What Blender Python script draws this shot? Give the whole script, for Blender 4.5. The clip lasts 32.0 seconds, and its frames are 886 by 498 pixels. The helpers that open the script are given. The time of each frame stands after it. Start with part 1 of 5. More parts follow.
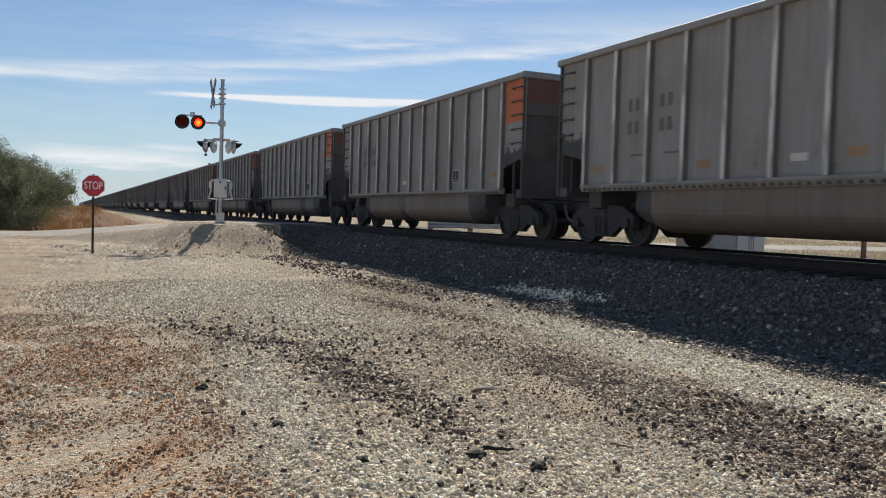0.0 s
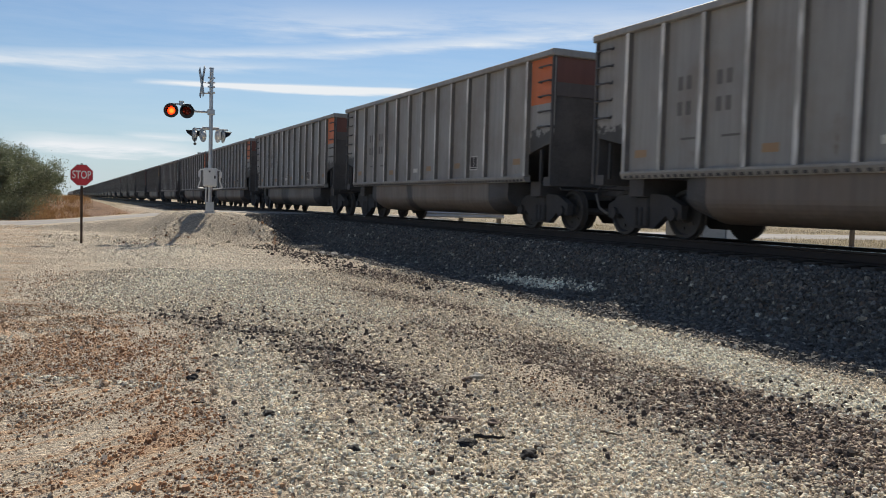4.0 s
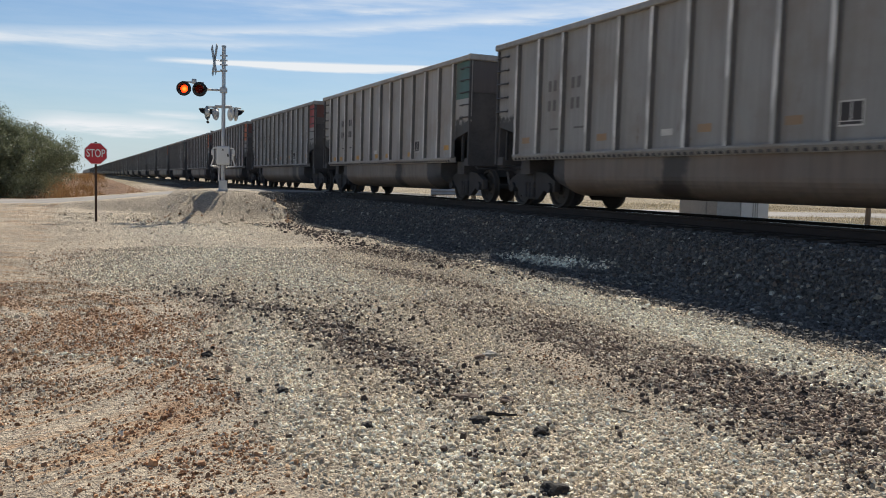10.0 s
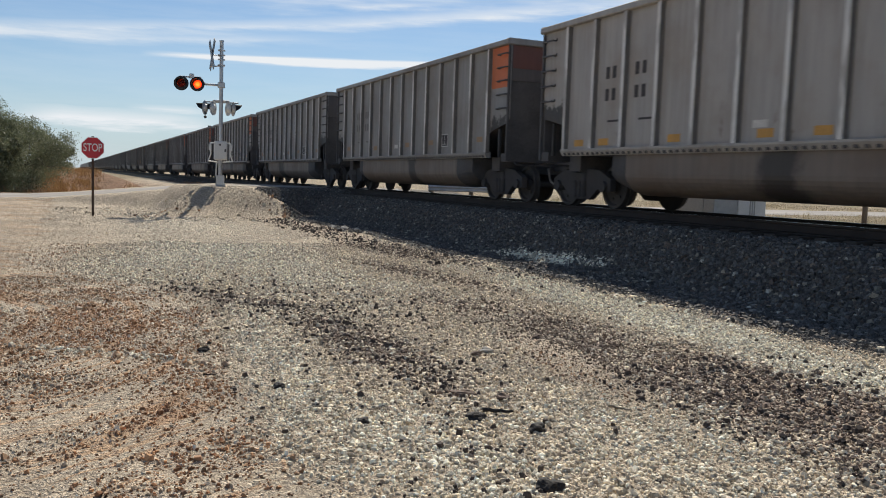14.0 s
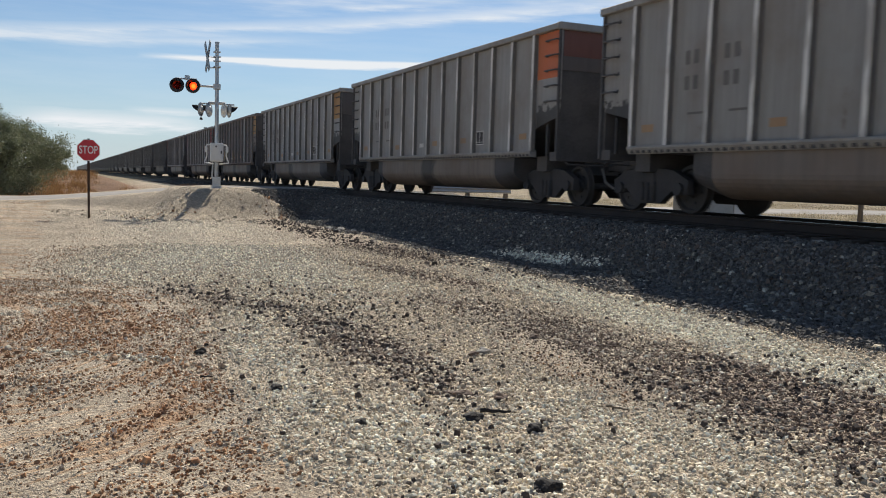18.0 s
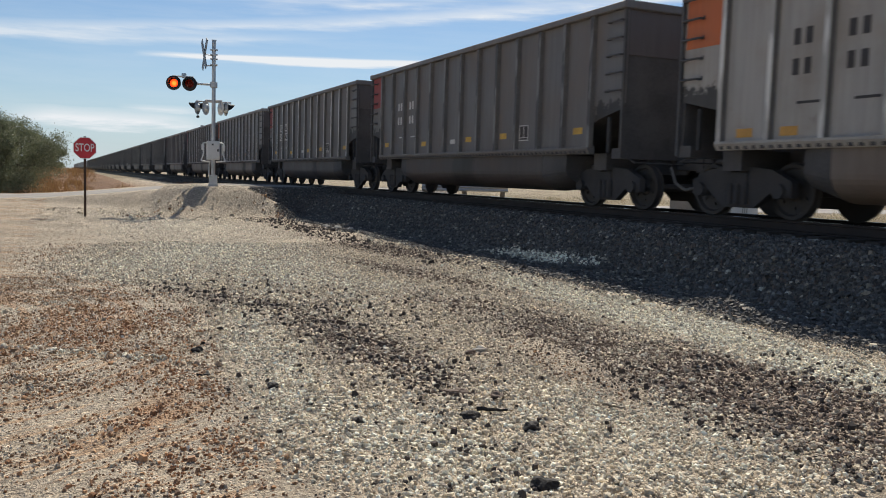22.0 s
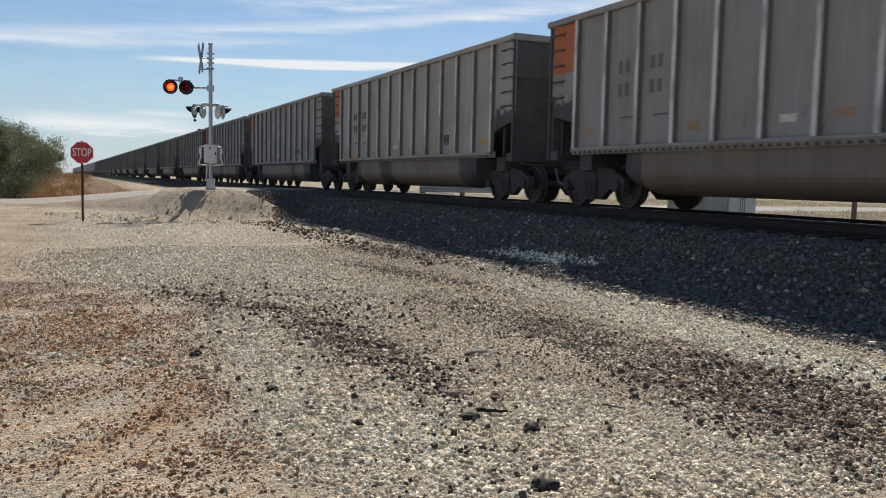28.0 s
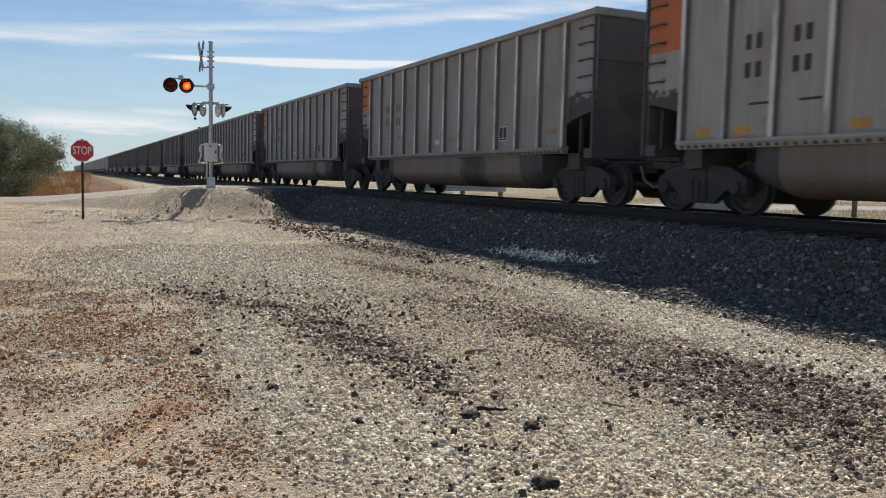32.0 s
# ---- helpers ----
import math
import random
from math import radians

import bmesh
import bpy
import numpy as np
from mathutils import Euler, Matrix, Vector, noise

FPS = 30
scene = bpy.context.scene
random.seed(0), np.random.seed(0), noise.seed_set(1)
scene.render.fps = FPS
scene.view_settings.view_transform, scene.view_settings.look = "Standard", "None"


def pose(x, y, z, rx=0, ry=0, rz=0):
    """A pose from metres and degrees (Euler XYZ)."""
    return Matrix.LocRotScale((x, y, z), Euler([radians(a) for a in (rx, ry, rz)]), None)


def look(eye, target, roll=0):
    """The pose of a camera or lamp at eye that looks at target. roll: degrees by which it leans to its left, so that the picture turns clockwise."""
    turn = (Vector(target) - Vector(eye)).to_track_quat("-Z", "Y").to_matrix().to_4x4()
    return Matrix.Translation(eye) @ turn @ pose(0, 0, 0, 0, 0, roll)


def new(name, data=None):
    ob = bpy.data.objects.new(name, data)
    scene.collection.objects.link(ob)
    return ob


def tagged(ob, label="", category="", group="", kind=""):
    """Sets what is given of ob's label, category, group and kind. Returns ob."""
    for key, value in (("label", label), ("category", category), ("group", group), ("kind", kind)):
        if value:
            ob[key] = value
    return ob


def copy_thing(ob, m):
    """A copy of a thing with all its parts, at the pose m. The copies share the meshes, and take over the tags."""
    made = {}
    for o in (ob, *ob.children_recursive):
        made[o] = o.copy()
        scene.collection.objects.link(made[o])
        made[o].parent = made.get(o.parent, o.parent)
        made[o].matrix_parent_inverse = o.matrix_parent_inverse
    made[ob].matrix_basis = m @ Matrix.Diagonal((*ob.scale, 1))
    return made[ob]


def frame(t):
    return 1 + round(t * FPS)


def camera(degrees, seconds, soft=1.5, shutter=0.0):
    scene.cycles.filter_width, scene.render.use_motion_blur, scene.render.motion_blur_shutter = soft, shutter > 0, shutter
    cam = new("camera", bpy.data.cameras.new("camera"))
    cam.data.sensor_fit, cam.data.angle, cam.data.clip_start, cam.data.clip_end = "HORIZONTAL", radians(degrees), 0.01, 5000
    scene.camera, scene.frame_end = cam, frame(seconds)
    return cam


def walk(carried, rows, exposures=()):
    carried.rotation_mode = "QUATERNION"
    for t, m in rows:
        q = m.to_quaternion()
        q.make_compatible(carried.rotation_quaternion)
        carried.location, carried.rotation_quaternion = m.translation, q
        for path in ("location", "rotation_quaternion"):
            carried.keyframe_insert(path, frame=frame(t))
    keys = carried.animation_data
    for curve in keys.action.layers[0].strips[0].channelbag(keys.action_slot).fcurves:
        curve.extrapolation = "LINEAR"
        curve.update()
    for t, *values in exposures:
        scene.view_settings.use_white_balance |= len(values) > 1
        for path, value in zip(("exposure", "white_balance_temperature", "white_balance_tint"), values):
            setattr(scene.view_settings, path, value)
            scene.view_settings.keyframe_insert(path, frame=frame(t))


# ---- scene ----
# The camera stands still in one hand's place and only swings a little: seconds, turn to the right of the track, tilt, lean.
EYE_Z = 1.5
WALK = [
    (0, 23.964, -2.253, 1.704), (0.5, 24.190, -2.268, 1.835), (1, 24.365, -2.298, 1.882), (1.5, 24.442, -2.324, 1.992),
    (2, 24.488, -2.384, 1.966), (2.5, 24.648, -2.434, 1.918), (3, 24.392, -2.462, 1.805), (3.5, 24.544, -2.684, 1.690),
    (5.5, 24.550, -3.821, 1.586), (6, 24.447, -4.008, 1.595), (6.5, 24.393, -4.098, 1.566), (7, 24.311, -4.194, 1.470),
    (7.5, 24.216, -4.282, 1.472), (8, 23.873, -4.305, 1.409), (8.5, 23.930, -4.475, 1.423), (9, 23.930, -4.475, 1.423),
    (9.5, 23.818, -4.458, 1.467), (10, 23.806, -4.499, 1.598), (10.5, 23.855, -4.544, 1.817), (11, 23.874, -4.582, 1.911),
    (11.5, 23.903, -4.618, 2.058), (12, 23.886, -4.673, 1.993), (12.5, 23.892, -4.737, 1.994), (13, 23.933, -4.713, 1.948),
    (13.5, 23.998, -4.763, 1.956), (14, 24.009, -4.746, 1.908), (14.5, 24.003, -4.729, 1.906), (16.5, 24.044, -4.849, 1.601),
    (17, 24.109, -4.766, 1.614), (17.5, 24.160, -4.733, 1.557), (18, 24.230, -4.697, 1.623), (18.5, 24.184, -4.693, 1.580),
    (19, 24.259, -4.694, 1.599), (19.5, 24.256, -4.752, 1.590), (20, 24.271, -4.789, 1.537), (20.5, 24.316, -4.740, 1.584),
    (21, 24.312, -4.743, 1.556), (21.5, 24.420, -4.717, 1.726), (22, 24.447, -4.794, 1.722), (22.5, 24.476, -4.791, 1.738),
    (23, 24.461, -4.771, 1.692), (23.5, 24.446, -4.773, 1.630), (24, 24.417, -4.783, 1.493), (24.5, 24.499, -4.769, 1.354),
    (25, 24.375, -4.615, 1.260), (25.5, 24.394, -4.589, 1.246), (27.5, 24.511, -4.671, 1.246), (28, 24.562, -4.688, 1.219),
    (28.5, 24.547, -4.699, 1.170), (29, 24.566, -4.684, 1.253), (29.5, 24.551, -4.679, 1.348), (30, 24.546, -4.729, 1.376),
    (30.5, 24.470, -4.731, 1.371), (31, 24.482, -4.749, 1.297), (31.5, 24.517, -4.769, 1.255), (32, 24.552, -4.795, 1.255),
]
cam = camera(55.82, 32.0, soft=1.0, shutter=0.1)
walk(cam, [(t, pose(0, 0, EYE_Z, 0, 0, -y) @ pose(0, 0, 0, 90 + p) @ pose(0, 0, 0, 0, 0, r)) for t, y, p, r in WALK])

# ---- world, sun ----
SUN = Vector((0.52, 1.0, 1.0)).normalized()
SUN_EL = math.asin(SUN.z)
SUN_AZ = math.atan2(SUN.x, SUN.y)
world = bpy.data.worlds.new("sky")
scene.world = world
world.use_nodes = True
wn, wl = world.node_tree.nodes, world.node_tree.links


def wmath(op, a, b=None, c=None, clamp=False):
    n = wn.new("ShaderNodeMath")
    n.operation, n.use_clamp = op, clamp
    for i, v in enumerate((a, b, c)):
        if v is None:
            continue
        if isinstance(v, (int, float)):
            n.inputs[i].default_value = v
        else:
            wl.new(v, n.inputs[i])
    return n.outputs[0]


sky = wn.new("ShaderNodeTexSky")
sky.sky_type, sky.sun_disc = "NISHITA", False
sky.sun_elevation, sky.sun_rotation = SUN_EL, SUN_AZ
sky.air_density, sky.dust_density, sky.ozone_density = 1.0, 0.15, 2.5
tc = wn.new("ShaderNodeTexCoord")
sep = wn.new("ShaderNodeSeparateXYZ")
wl.new(tc.outputs["Generated"], sep.inputs[0])
az = wmath("MULTIPLY", wmath("ARCTAN2", sep.outputs[0], sep.outputs[1]), 57.2958)
el = wmath("MULTIPLY", wmath("ARCSINE", sep.outputs[2]), 57.2958)
comb = wn.new("ShaderNodeCombineXYZ")
wl.new(wmath("MULTIPLY", az, 0.10), comb.inputs[0])
wl.new(wmath("MULTIPLY", el, 0.9), comb.inputs[1])
nz = wn.new("ShaderNodeTexNoise")
nz.inputs["Scale"].default_value, nz.inputs["Detail"].default_value, nz.inputs["Roughness"].default_value = 1.3, 6, 0.62
wl.new(comb.outputs[0], nz.inputs["Vector"])
wob = wmath("MULTIPLY", wmath("SUBTRACT", nz.outputs[0], 0.5), 1.6)


def streak(a0, a1, e0, slope, width, power, ragged=1.0, fade=6.0):
    """A long thin cloud between two azimuths: its height, how it climbs to the right, its half width and how dense it is."""
    mid = wmath("MULTIPLY_ADD", wmath("SUBTRACT", az, a0), slope, e0)
    off = wmath("ABSOLUTE", wmath("ADD", wmath("SUBTRACT", el, mid), wmath("MULTIPLY", wob, ragged * width)))
    body = wmath("SUBTRACT", 1.0, wmath("DIVIDE", off, width), clamp=True)
    left = wmath("DIVIDE", wmath("SUBTRACT", az, a0), fade, clamp=True)
    right = wmath("DIVIDE", wmath("SUBTRACT", a1, az), fade, clamp=True)
    thick = wmath("MULTIPLY_ADD", nz.outputs[0], 1.8, -0.3, clamp=True)
    return wmath("MULTIPLY", wmath("MULTIPLY", wmath("MULTIPLY", body, wmath("MULTIPLY", left, right)), thick), power)


cloud = 0.0
for args in (
    (4, 17, 7.35, 0.012, 0.22, 2.2, 0.5, 4.0), (9, 27, 7.35, 0.016, 0.36, 3.2, 0.7, 5.0), (-30, 70, 5.9, 0.088, 0.55, 0.75, 1.0, 8.0), (-40, 18, 5.6, 0.06, 0.5, 0.6, 1.0, 8.0),
    (16, 24, 11.0, 0.05, 0.3, 1.2, 0.8, 3.0), (-3.5, 9, 3.15, -0.015, 0.75, 1.6, 1.5, 3.0), (3, 9, 3.9, 0.0, 0.3, 0.9, 1.0, 2.0), (6, 50, 11.6, 0.03, 1.6, 0.5, 1.0, 8.0), (-14, 50, 14.4, 0.03, 1.5, 0.7, 1.0, 8.0),
    (-150, -40, 12.0, 0.05, 3.0, 0.6), (70, 200, 14.0, -0.03, 3.5, 0.6),
):
    cloud = wmath("ADD", streak(*args), cloud)
veil = wmath("MULTIPLY_ADD", nz.outputs[0], 0.30, -0.08, clamp=True)
cloud = wmath("ADD", cloud, veil, clamp=True)
mixc = wn.new("ShaderNodeMix")
mixc.data_type = "RGBA"
wl.new(cloud, mixc.inputs[0])
tint = wn.new("ShaderNodeMix")
tint.data_type, tint.blend_type = "RGBA", "MULTIPLY"
tint.inputs[0].default_value = 1.0
wl.new(sky.outputs[0], tint.inputs[6])
tint.inputs[7].default_value = (0.84, 0.95, 1.06, 1)
# pale haze towards the horizon
haze = wn.new("ShaderNodeMix")
haze.data_type = "RGBA"
low = wmath("SUBTRACT", 1.0, wmath("DIVIDE", wmath("ABSOLUTE", el), 11.0), clamp=True)
wl.new(wmath("MULTIPLY", wmath("POWER", low, 1.5), 0.75), haze.inputs[0])
wl.new(tint.outputs[2], haze.inputs[6])
haze.inputs[7].default_value = (5.9, 7.4, 8.8, 1)
wl.new(haze.outputs[2], mixc.inputs[6])
mixc.inputs[7].default_value = (10.6, 11.0, 11.4, 1)
bg = wn["Background"]
wl.new(mixc.outputs[2], bg.inputs[0])
bg.inputs[1].default_value = 0.073

sun_data = bpy.data.lights.new("sun", "SUN")
sun_data.energy, sun_data.angle, sun_data.color = 5.0, radians(0.55), (1.0, 0.92, 0.79)
sun = new("sun", sun_data)
sun.matrix_world = look(SUN * 300, (0, 0, 0))
scene.view_settings.exposure = 0.1


# ---- materials ----
class Nodes:
    """A small wrapper to write a node material in few lines."""

    def __init__(self, name, rough=0.8, metal=0.0):
        self.m = bpy.data.materials.new(name)
        self.m.use_nodes = True
        self.t = self.m.node_tree
        self.b = self.t.nodes["Principled BSDF"]
        self.b.inputs["Roughness"].default_value, self.b.inputs["Metallic"].default_value = rough, metal
        self.co = self.t.nodes.new("ShaderNodeTexCoord")
        self.where = self.co.outputs["Object"]

    def link(self, a, b):
        self.t.links.new(a, b)

    def put(self, v, socket):
        if hasattr(v, "is_output"):
            self.link(v, socket)
        else:
            socket.default_value = v

    def math(self, op, a, b=0.0, c=0.0, clamp=False):
        n = self.t.nodes.new("ShaderNodeMath")
        n.operation, n.use_clamp = op, clamp
        for i, v in enumerate((a, b, c)):
            self.put(v, n.inputs[i])
        return n.outputs[0]

    def scaled(self, sx, sy, sz, shift=None):
        n = self.t.nodes.new("ShaderNodeVectorMath")
        n.operation = "MULTIPLY"
        self.link(self.where if shift is None else shift, n.inputs[0])
        n.inputs[1].default_value = (sx, sy, sz)
        return n.outputs[0]

    def noise(self, scale, detail=4, rough=0.55, at=None, distort=0.0):
        n = self.t.nodes.new("ShaderNodeTexNoise")
        n.inputs["Scale"].default_value, n.inputs["Detail"].default_value = scale, detail
        n.inputs["Roughness"].default_value, n.inputs["Distortion"].default_value = rough, distort
        self.link(self.where if at is None else at, n.inputs["Vector"])
        return n.outputs["Fac"]

    def voronoi(self, scale, out="Distance", at=None):
        n = self.t.nodes.new("ShaderNodeTexVoronoi")
        n.inputs["Scale"].default_value = scale
        self.link(self.where if at is None else at, n.inputs["Vector"])
        return n.outputs[out]

    def ramp(self, fac, lo, hi, a=0.0, b=1.0):
        n = self.t.nodes.new("ShaderNodeMapRange")
        n.interpolation_type = "SMOOTHSTEP"
        self.link(fac, n.inputs[0])
        for i, v in enumerate((lo, hi, a, b)):
            n.inputs[i + 1].default_value = v
        return n.outputs[0]

    def mix(self, fac, a, b, mode="MIX"):
        n = self.t.nodes.new("ShaderNodeMix")
        n.data_type, n.blend_type = "RGBA", mode
        self.put(fac, n.inputs[0])
        for v, s in ((a, n.inputs[6]), (b, n.inputs[7])):
            self.put(v if hasattr(v, "is_output") else (*v, 1), s)
        return n.outputs[2]

    def chance(self):
        return self.t.nodes.new("ShaderNodeObjectInfo").outputs["Random"]

    def island(self):
        return self.t.nodes.new("ShaderNodeNewGeometry").outputs["Random Per Island"]

    def axis(self, i):
        n = self.t.nodes.new("ShaderNodeSeparateXYZ")
        self.link(self.where, n.inputs[0])
        return n.outputs[i]

    def done(self, colour, rough=None, bump=None, strength=0.3, distance=0.01):
        self.put(colour if hasattr(colour, "is_output") else (*colour, 1), self.b.inputs["Base Color"])
        if rough is not None:
            self.put(rough, self.b.inputs["Roughness"])
        if bump is not None:
            n = self.t.nodes.new("ShaderNodeBump")
            n.inputs["Strength"].default_value, n.inputs["Distance"].default_value = strength, distance
            self.link(bump, n.inputs["Height"])
            self.link(n.outputs[0], self.b.inputs["Normal"])
        return self.m


def plain(name, colour, rough=0.7, metal=0.0, vary=0.25, scale=6.0, bump=0.15):
    """Paint or metal with grime at two scales."""
    n = Nodes(name, rough, metal)
    big, small = n.noise(scale * 0.25, 3), n.noise(scale * 4, 5, 0.65)
    both = n.math("MULTIPLY_ADD", small, 0.5, n.math("MULTIPLY", big, 0.5))
    dark = tuple(c * (1 - vary) for c in colour)
    light = tuple(min(1, c * (1 + vary * 0.6)) for c in colour)
    return n.done(n.mix(n.ramp(both, 0.3, 0.7), dark, light), n.ramp(small, 0.2, 0.8, max(0.05, rough - 0.12), min(1, rough + 0.12)), small, bump, 0.004)


def car_paint(name, colour, dust, streaks=0.5, band=None, soot=False):
    """A coal car's side: faded plate with vertical runs, dust low down in clouds and fine scratches."""
    n = Nodes(name, 0.8, 0.0)
    n.b.inputs["Specular IOR Level"].default_value = 0.5
    runs = n.noise(1.0, 6, 0.7, n.scaled(6, 7, 0.35))
    blotch = n.noise(0.8, 4, 0.6)
    fine = n.noise(22, 4, 0.7)
    pick = n.chance()
    tone = n.math("MULTIPLY_ADD", pick, 0.16, 0.92)
    c = n.mix(n.ramp(runs, 0.35, 0.75, 0, streaks), colour, tuple(v * 0.55 for v in colour))
    c = n.mix(n.ramp(blotch, 0.42, 0.72, 0, 0.75), c, dust)
    c = n.mix(n.ramp(fine, 0.55, 0.8, 0, 0.3), c, tuple(min(1, v * 1.5) for v in colour))
    if band is not None:
        off = n.math("ABSOLUTE", n.math("SUBTRACT", n.axis(1), n.math("MULTIPLY_ADD", n.math("FRACT", n.math("MULTIPLY", pick, 7.3)), -5.5, band)))
        off = n.math("ADD", off, n.math("MULTIPLY_ADD", n.noise(1.6, 4, 0.6), 1.3, n.math("MULTIPLY_ADD", pick, 0.5, -0.85)))
        c = n.mix(n.ramp(off, 0.3, 0.6, 0.85, 0), c, (0.03, 0.027, 0.026))
    if soot:
        # coal soot blown up round the openings of the end bays, with a ragged edge, and rust scabs along the lower plate
        rise = n.math("SUBTRACT", n.axis(2), n.math("MULTIPLY_ADD", n.noise(5.5, 5, 0.65), 1.1, n.math("MULTIPLY_ADD", pick, 0.25, 1.52)))
        ends = n.ramp(n.math("ABSOLUTE", n.axis(1)), 6.24, 6.34)
        c = n.mix(n.math("MULTIPLY", n.ramp(rise, -0.05, 0.07, 0.9, 0), ends), c, (0.03, 0.028, 0.028))
        scab = n.noise(2.6, 6, 0.7, n.scaled(1, 1, 0.6))
        c = n.mix(n.math("MULTIPLY", n.ramp(scab, 0.6, 0.68, 0, 0.55), n.ramp(n.axis(2), 1.25, 2.4, 1, 0.15)), c, (0.15, 0.10, 0.075))
    c = n.mix(1.0, c, n.mix(tone, (0, 0, 0), (1, 1, 1)), "MULTIPLY")
    return n.done(c, n.ramp(blotch, 0.3, 0.7, 0.5, 0.7), n.math("MULTIPLY_ADD", n.noise(1.3, 2, 0.5), 6.0, fine), 0.25, 0.004)


M_GREY = car_paint("weathered grey plate", (0.305, 0.297, 0.284), (0.228, 0.202, 0.180), soot=True)
M_TUB_GREY = car_paint("grimy grey tub", (0.20, 0.165, 0.138), (0.17, 0.128, 0.10), 0.6, 1.5)
M_TUB_DARK = car_paint("grimy black tub", (0.085, 0.07, 0.065), (0.12, 0.09, 0.075), 0.4, 1.5)
M_DARK = car_paint("weathered black plate", (0.17, 0.16, 0.156), (0.185, 0.155, 0.137), soot=True)
M_BROWN = car_paint("weathered brown plate", (0.19, 0.15, 0.135), (0.21, 0.165, 0.143), soot=True)
M_PALE = car_paint("weathered pale plate", (0.39, 0.37, 0.345), (0.30, 0.26, 0.22), soot=True)
M_SOOT = car_paint("sooty end plate", (0.11, 0.10, 0.10), (0.13, 0.10, 0.095), 0.4)
M_ORANGE = car_paint("faded orange paint", (0.58, 0.15, 0.045), (0.42, 0.15, 0.075), 0.3)
M_RED = car_paint("faded red paint", (0.32, 0.05, 0.05), (0.24, 0.07, 0.06), 0.3)
M_ENDPAINT = car_paint("sooted end paint", (0.17, 0.07, 0.055), (0.13, 0.08, 0.07), 0.4)
M_TEAL = car_paint("faded teal paint", (0.07, 0.15, 0.13), (0.14, 0.15, 0.13), 0.3)
M_AMBER = car_paint("faded amber paint", (0.42, 0.22, 0.06), (0.30, 0.18, 0.09), 0.3)
M_BLACK = plain("sooty black steel", (0.09, 0.086, 0.087), 0.75, 0.0, 0.4)
M_STEEL = plain("grimy wheel steel", (0.06, 0.055, 0.053), 0.7, 0.1, 0.35)
# rib flanks darker than the rib faces: their shade is put into the colour
M_FLANK = plain("shade-darkened rib flank", (0.15, 0.14, 0.13), 0.85, 0, 0.35)
M_RIBWEAR = plain("rubbed bare metal", (0.45, 0.43, 0.40), 0.45, 0.4, 0.3)


def rib_paint(name, colour, bare, much):
    """A rib whose paint is rubbed off in long patches."""
    n = Nodes(name, 0.55, 0.1)
    where = n.t.nodes.new("ShaderNodeVectorMath")
    n.link(n.co.outputs["Object"], where.inputs[0])
    comb = n.t.nodes.new("ShaderNodeCombineXYZ")
    n.link(n.math("MULTIPLY", n.chance(), 40.0), comb.inputs[2])
    n.link(comb.outputs[0], where.inputs[1])
    patch = n.noise(1.0, 3, 0.6, n.scaled(3, 3, 0.8, where.outputs[0]))
    fine = n.noise(30, 4, 0.7)
    c = n.mix(n.ramp(patch, 0.45, 0.56, 0, much), colour, bare)
    c = n.mix(n.ramp(fine, 0.5, 0.8, 0, 0.4), c, tuple(v * 0.6 for v in colour))
    return n.done(c, None, fine, 0.2, 0.004)


M_RIB_GREY = rib_paint("rubbed grey rib", (0.40, 0.38, 0.355), (0.72, 0.70, 0.67), 0.85)
M_RIB_DARK = rib_paint("sooty black rib", (0.075, 0.07, 0.07), (0.34, 0.33, 0.32), 0.5)
M_RIB_BROWN = rib_paint("dark brown rib", (0.12, 0.09, 0.08), (0.35, 0.32, 0.30), 0.35)
M_WHITE = plain("dirty white paint", (0.62, 0.60, 0.56), 0.7, 0, 0.25, 10)
M_INK = plain("faded black stencil", (0.06, 0.055, 0.055), 0.8)
M_FADEINK = plain("worn stencil ink", (0.155, 0.145, 0.14), 0.8)
M_YELLOW = plain("faded yellow reflector", (0.62, 0.36, 0.05), 0.5, 0, 0.3, 12)
M_AMBERPATCH = plain("amber reflector patch", (0.55, 0.29, 0.06), 0.5, 0, 0.25, 10)
M_FADED = car_paint("faded orange patch", (0.36, 0.225, 0.125), (0.29, 0.22, 0.165), 0.4)
# rubber made paler, so the sun's glint on the hose is in its colour
M_HOSE = plain("glint-lightened rubber hose", (0.22, 0.21, 0.20), 0.6)
M_GALV = plain("galvanised steel", (0.50, 0.51, 0.52), 0.42, 0.6, 0.2, 8)
M_ALU = plain("painted aluminium case", (0.66, 0.66, 0.64), 0.5, 0.1, 0.12, 6)
M_HUT = plain("dull grey sheet metal", (0.40, 0.40, 0.385), 0.6, 0.1, 0.2, 3)
M_CONC = plain("pale concrete", (0.50, 0.48, 0.44), 0.9, 0, 0.25, 4, 0.4)
M_SIGNRED = plain("red sign sheeting", (0.58, 0.03, 0.045), 0.45, 0, 0.12, 5, 0.05)
M_SIGNWHITE = plain("white sign sheeting", (0.78, 0.78, 0.76), 0.45, 0, 0.06, 5, 0.05)
M_SIGNBACK = plain("dull sheet metal", (0.22, 0.24, 0.26), 0.5, 0.3, 0.2, 8)
M_POST = plain("rusty brown steel post", (0.09, 0.055, 0.04), 0.7, 0.4, 0.35)
M_LAMPBLACK = plain("matt black lamp housing", (0.02, 0.02, 0.022), 0.6)
M_TRUCK = plain("oily black casting", (0.058, 0.055, 0.056), 0.85, 0.0, 0.4)
M_TIE = plain("creosoted timber", (0.075, 0.06, 0.05), 0.9, 0, 0.4, 8, 0.4)
M_RAILSIDE = plain("rusty rail", (0.05, 0.038, 0.033), 0.75, 0.3, 0.3)
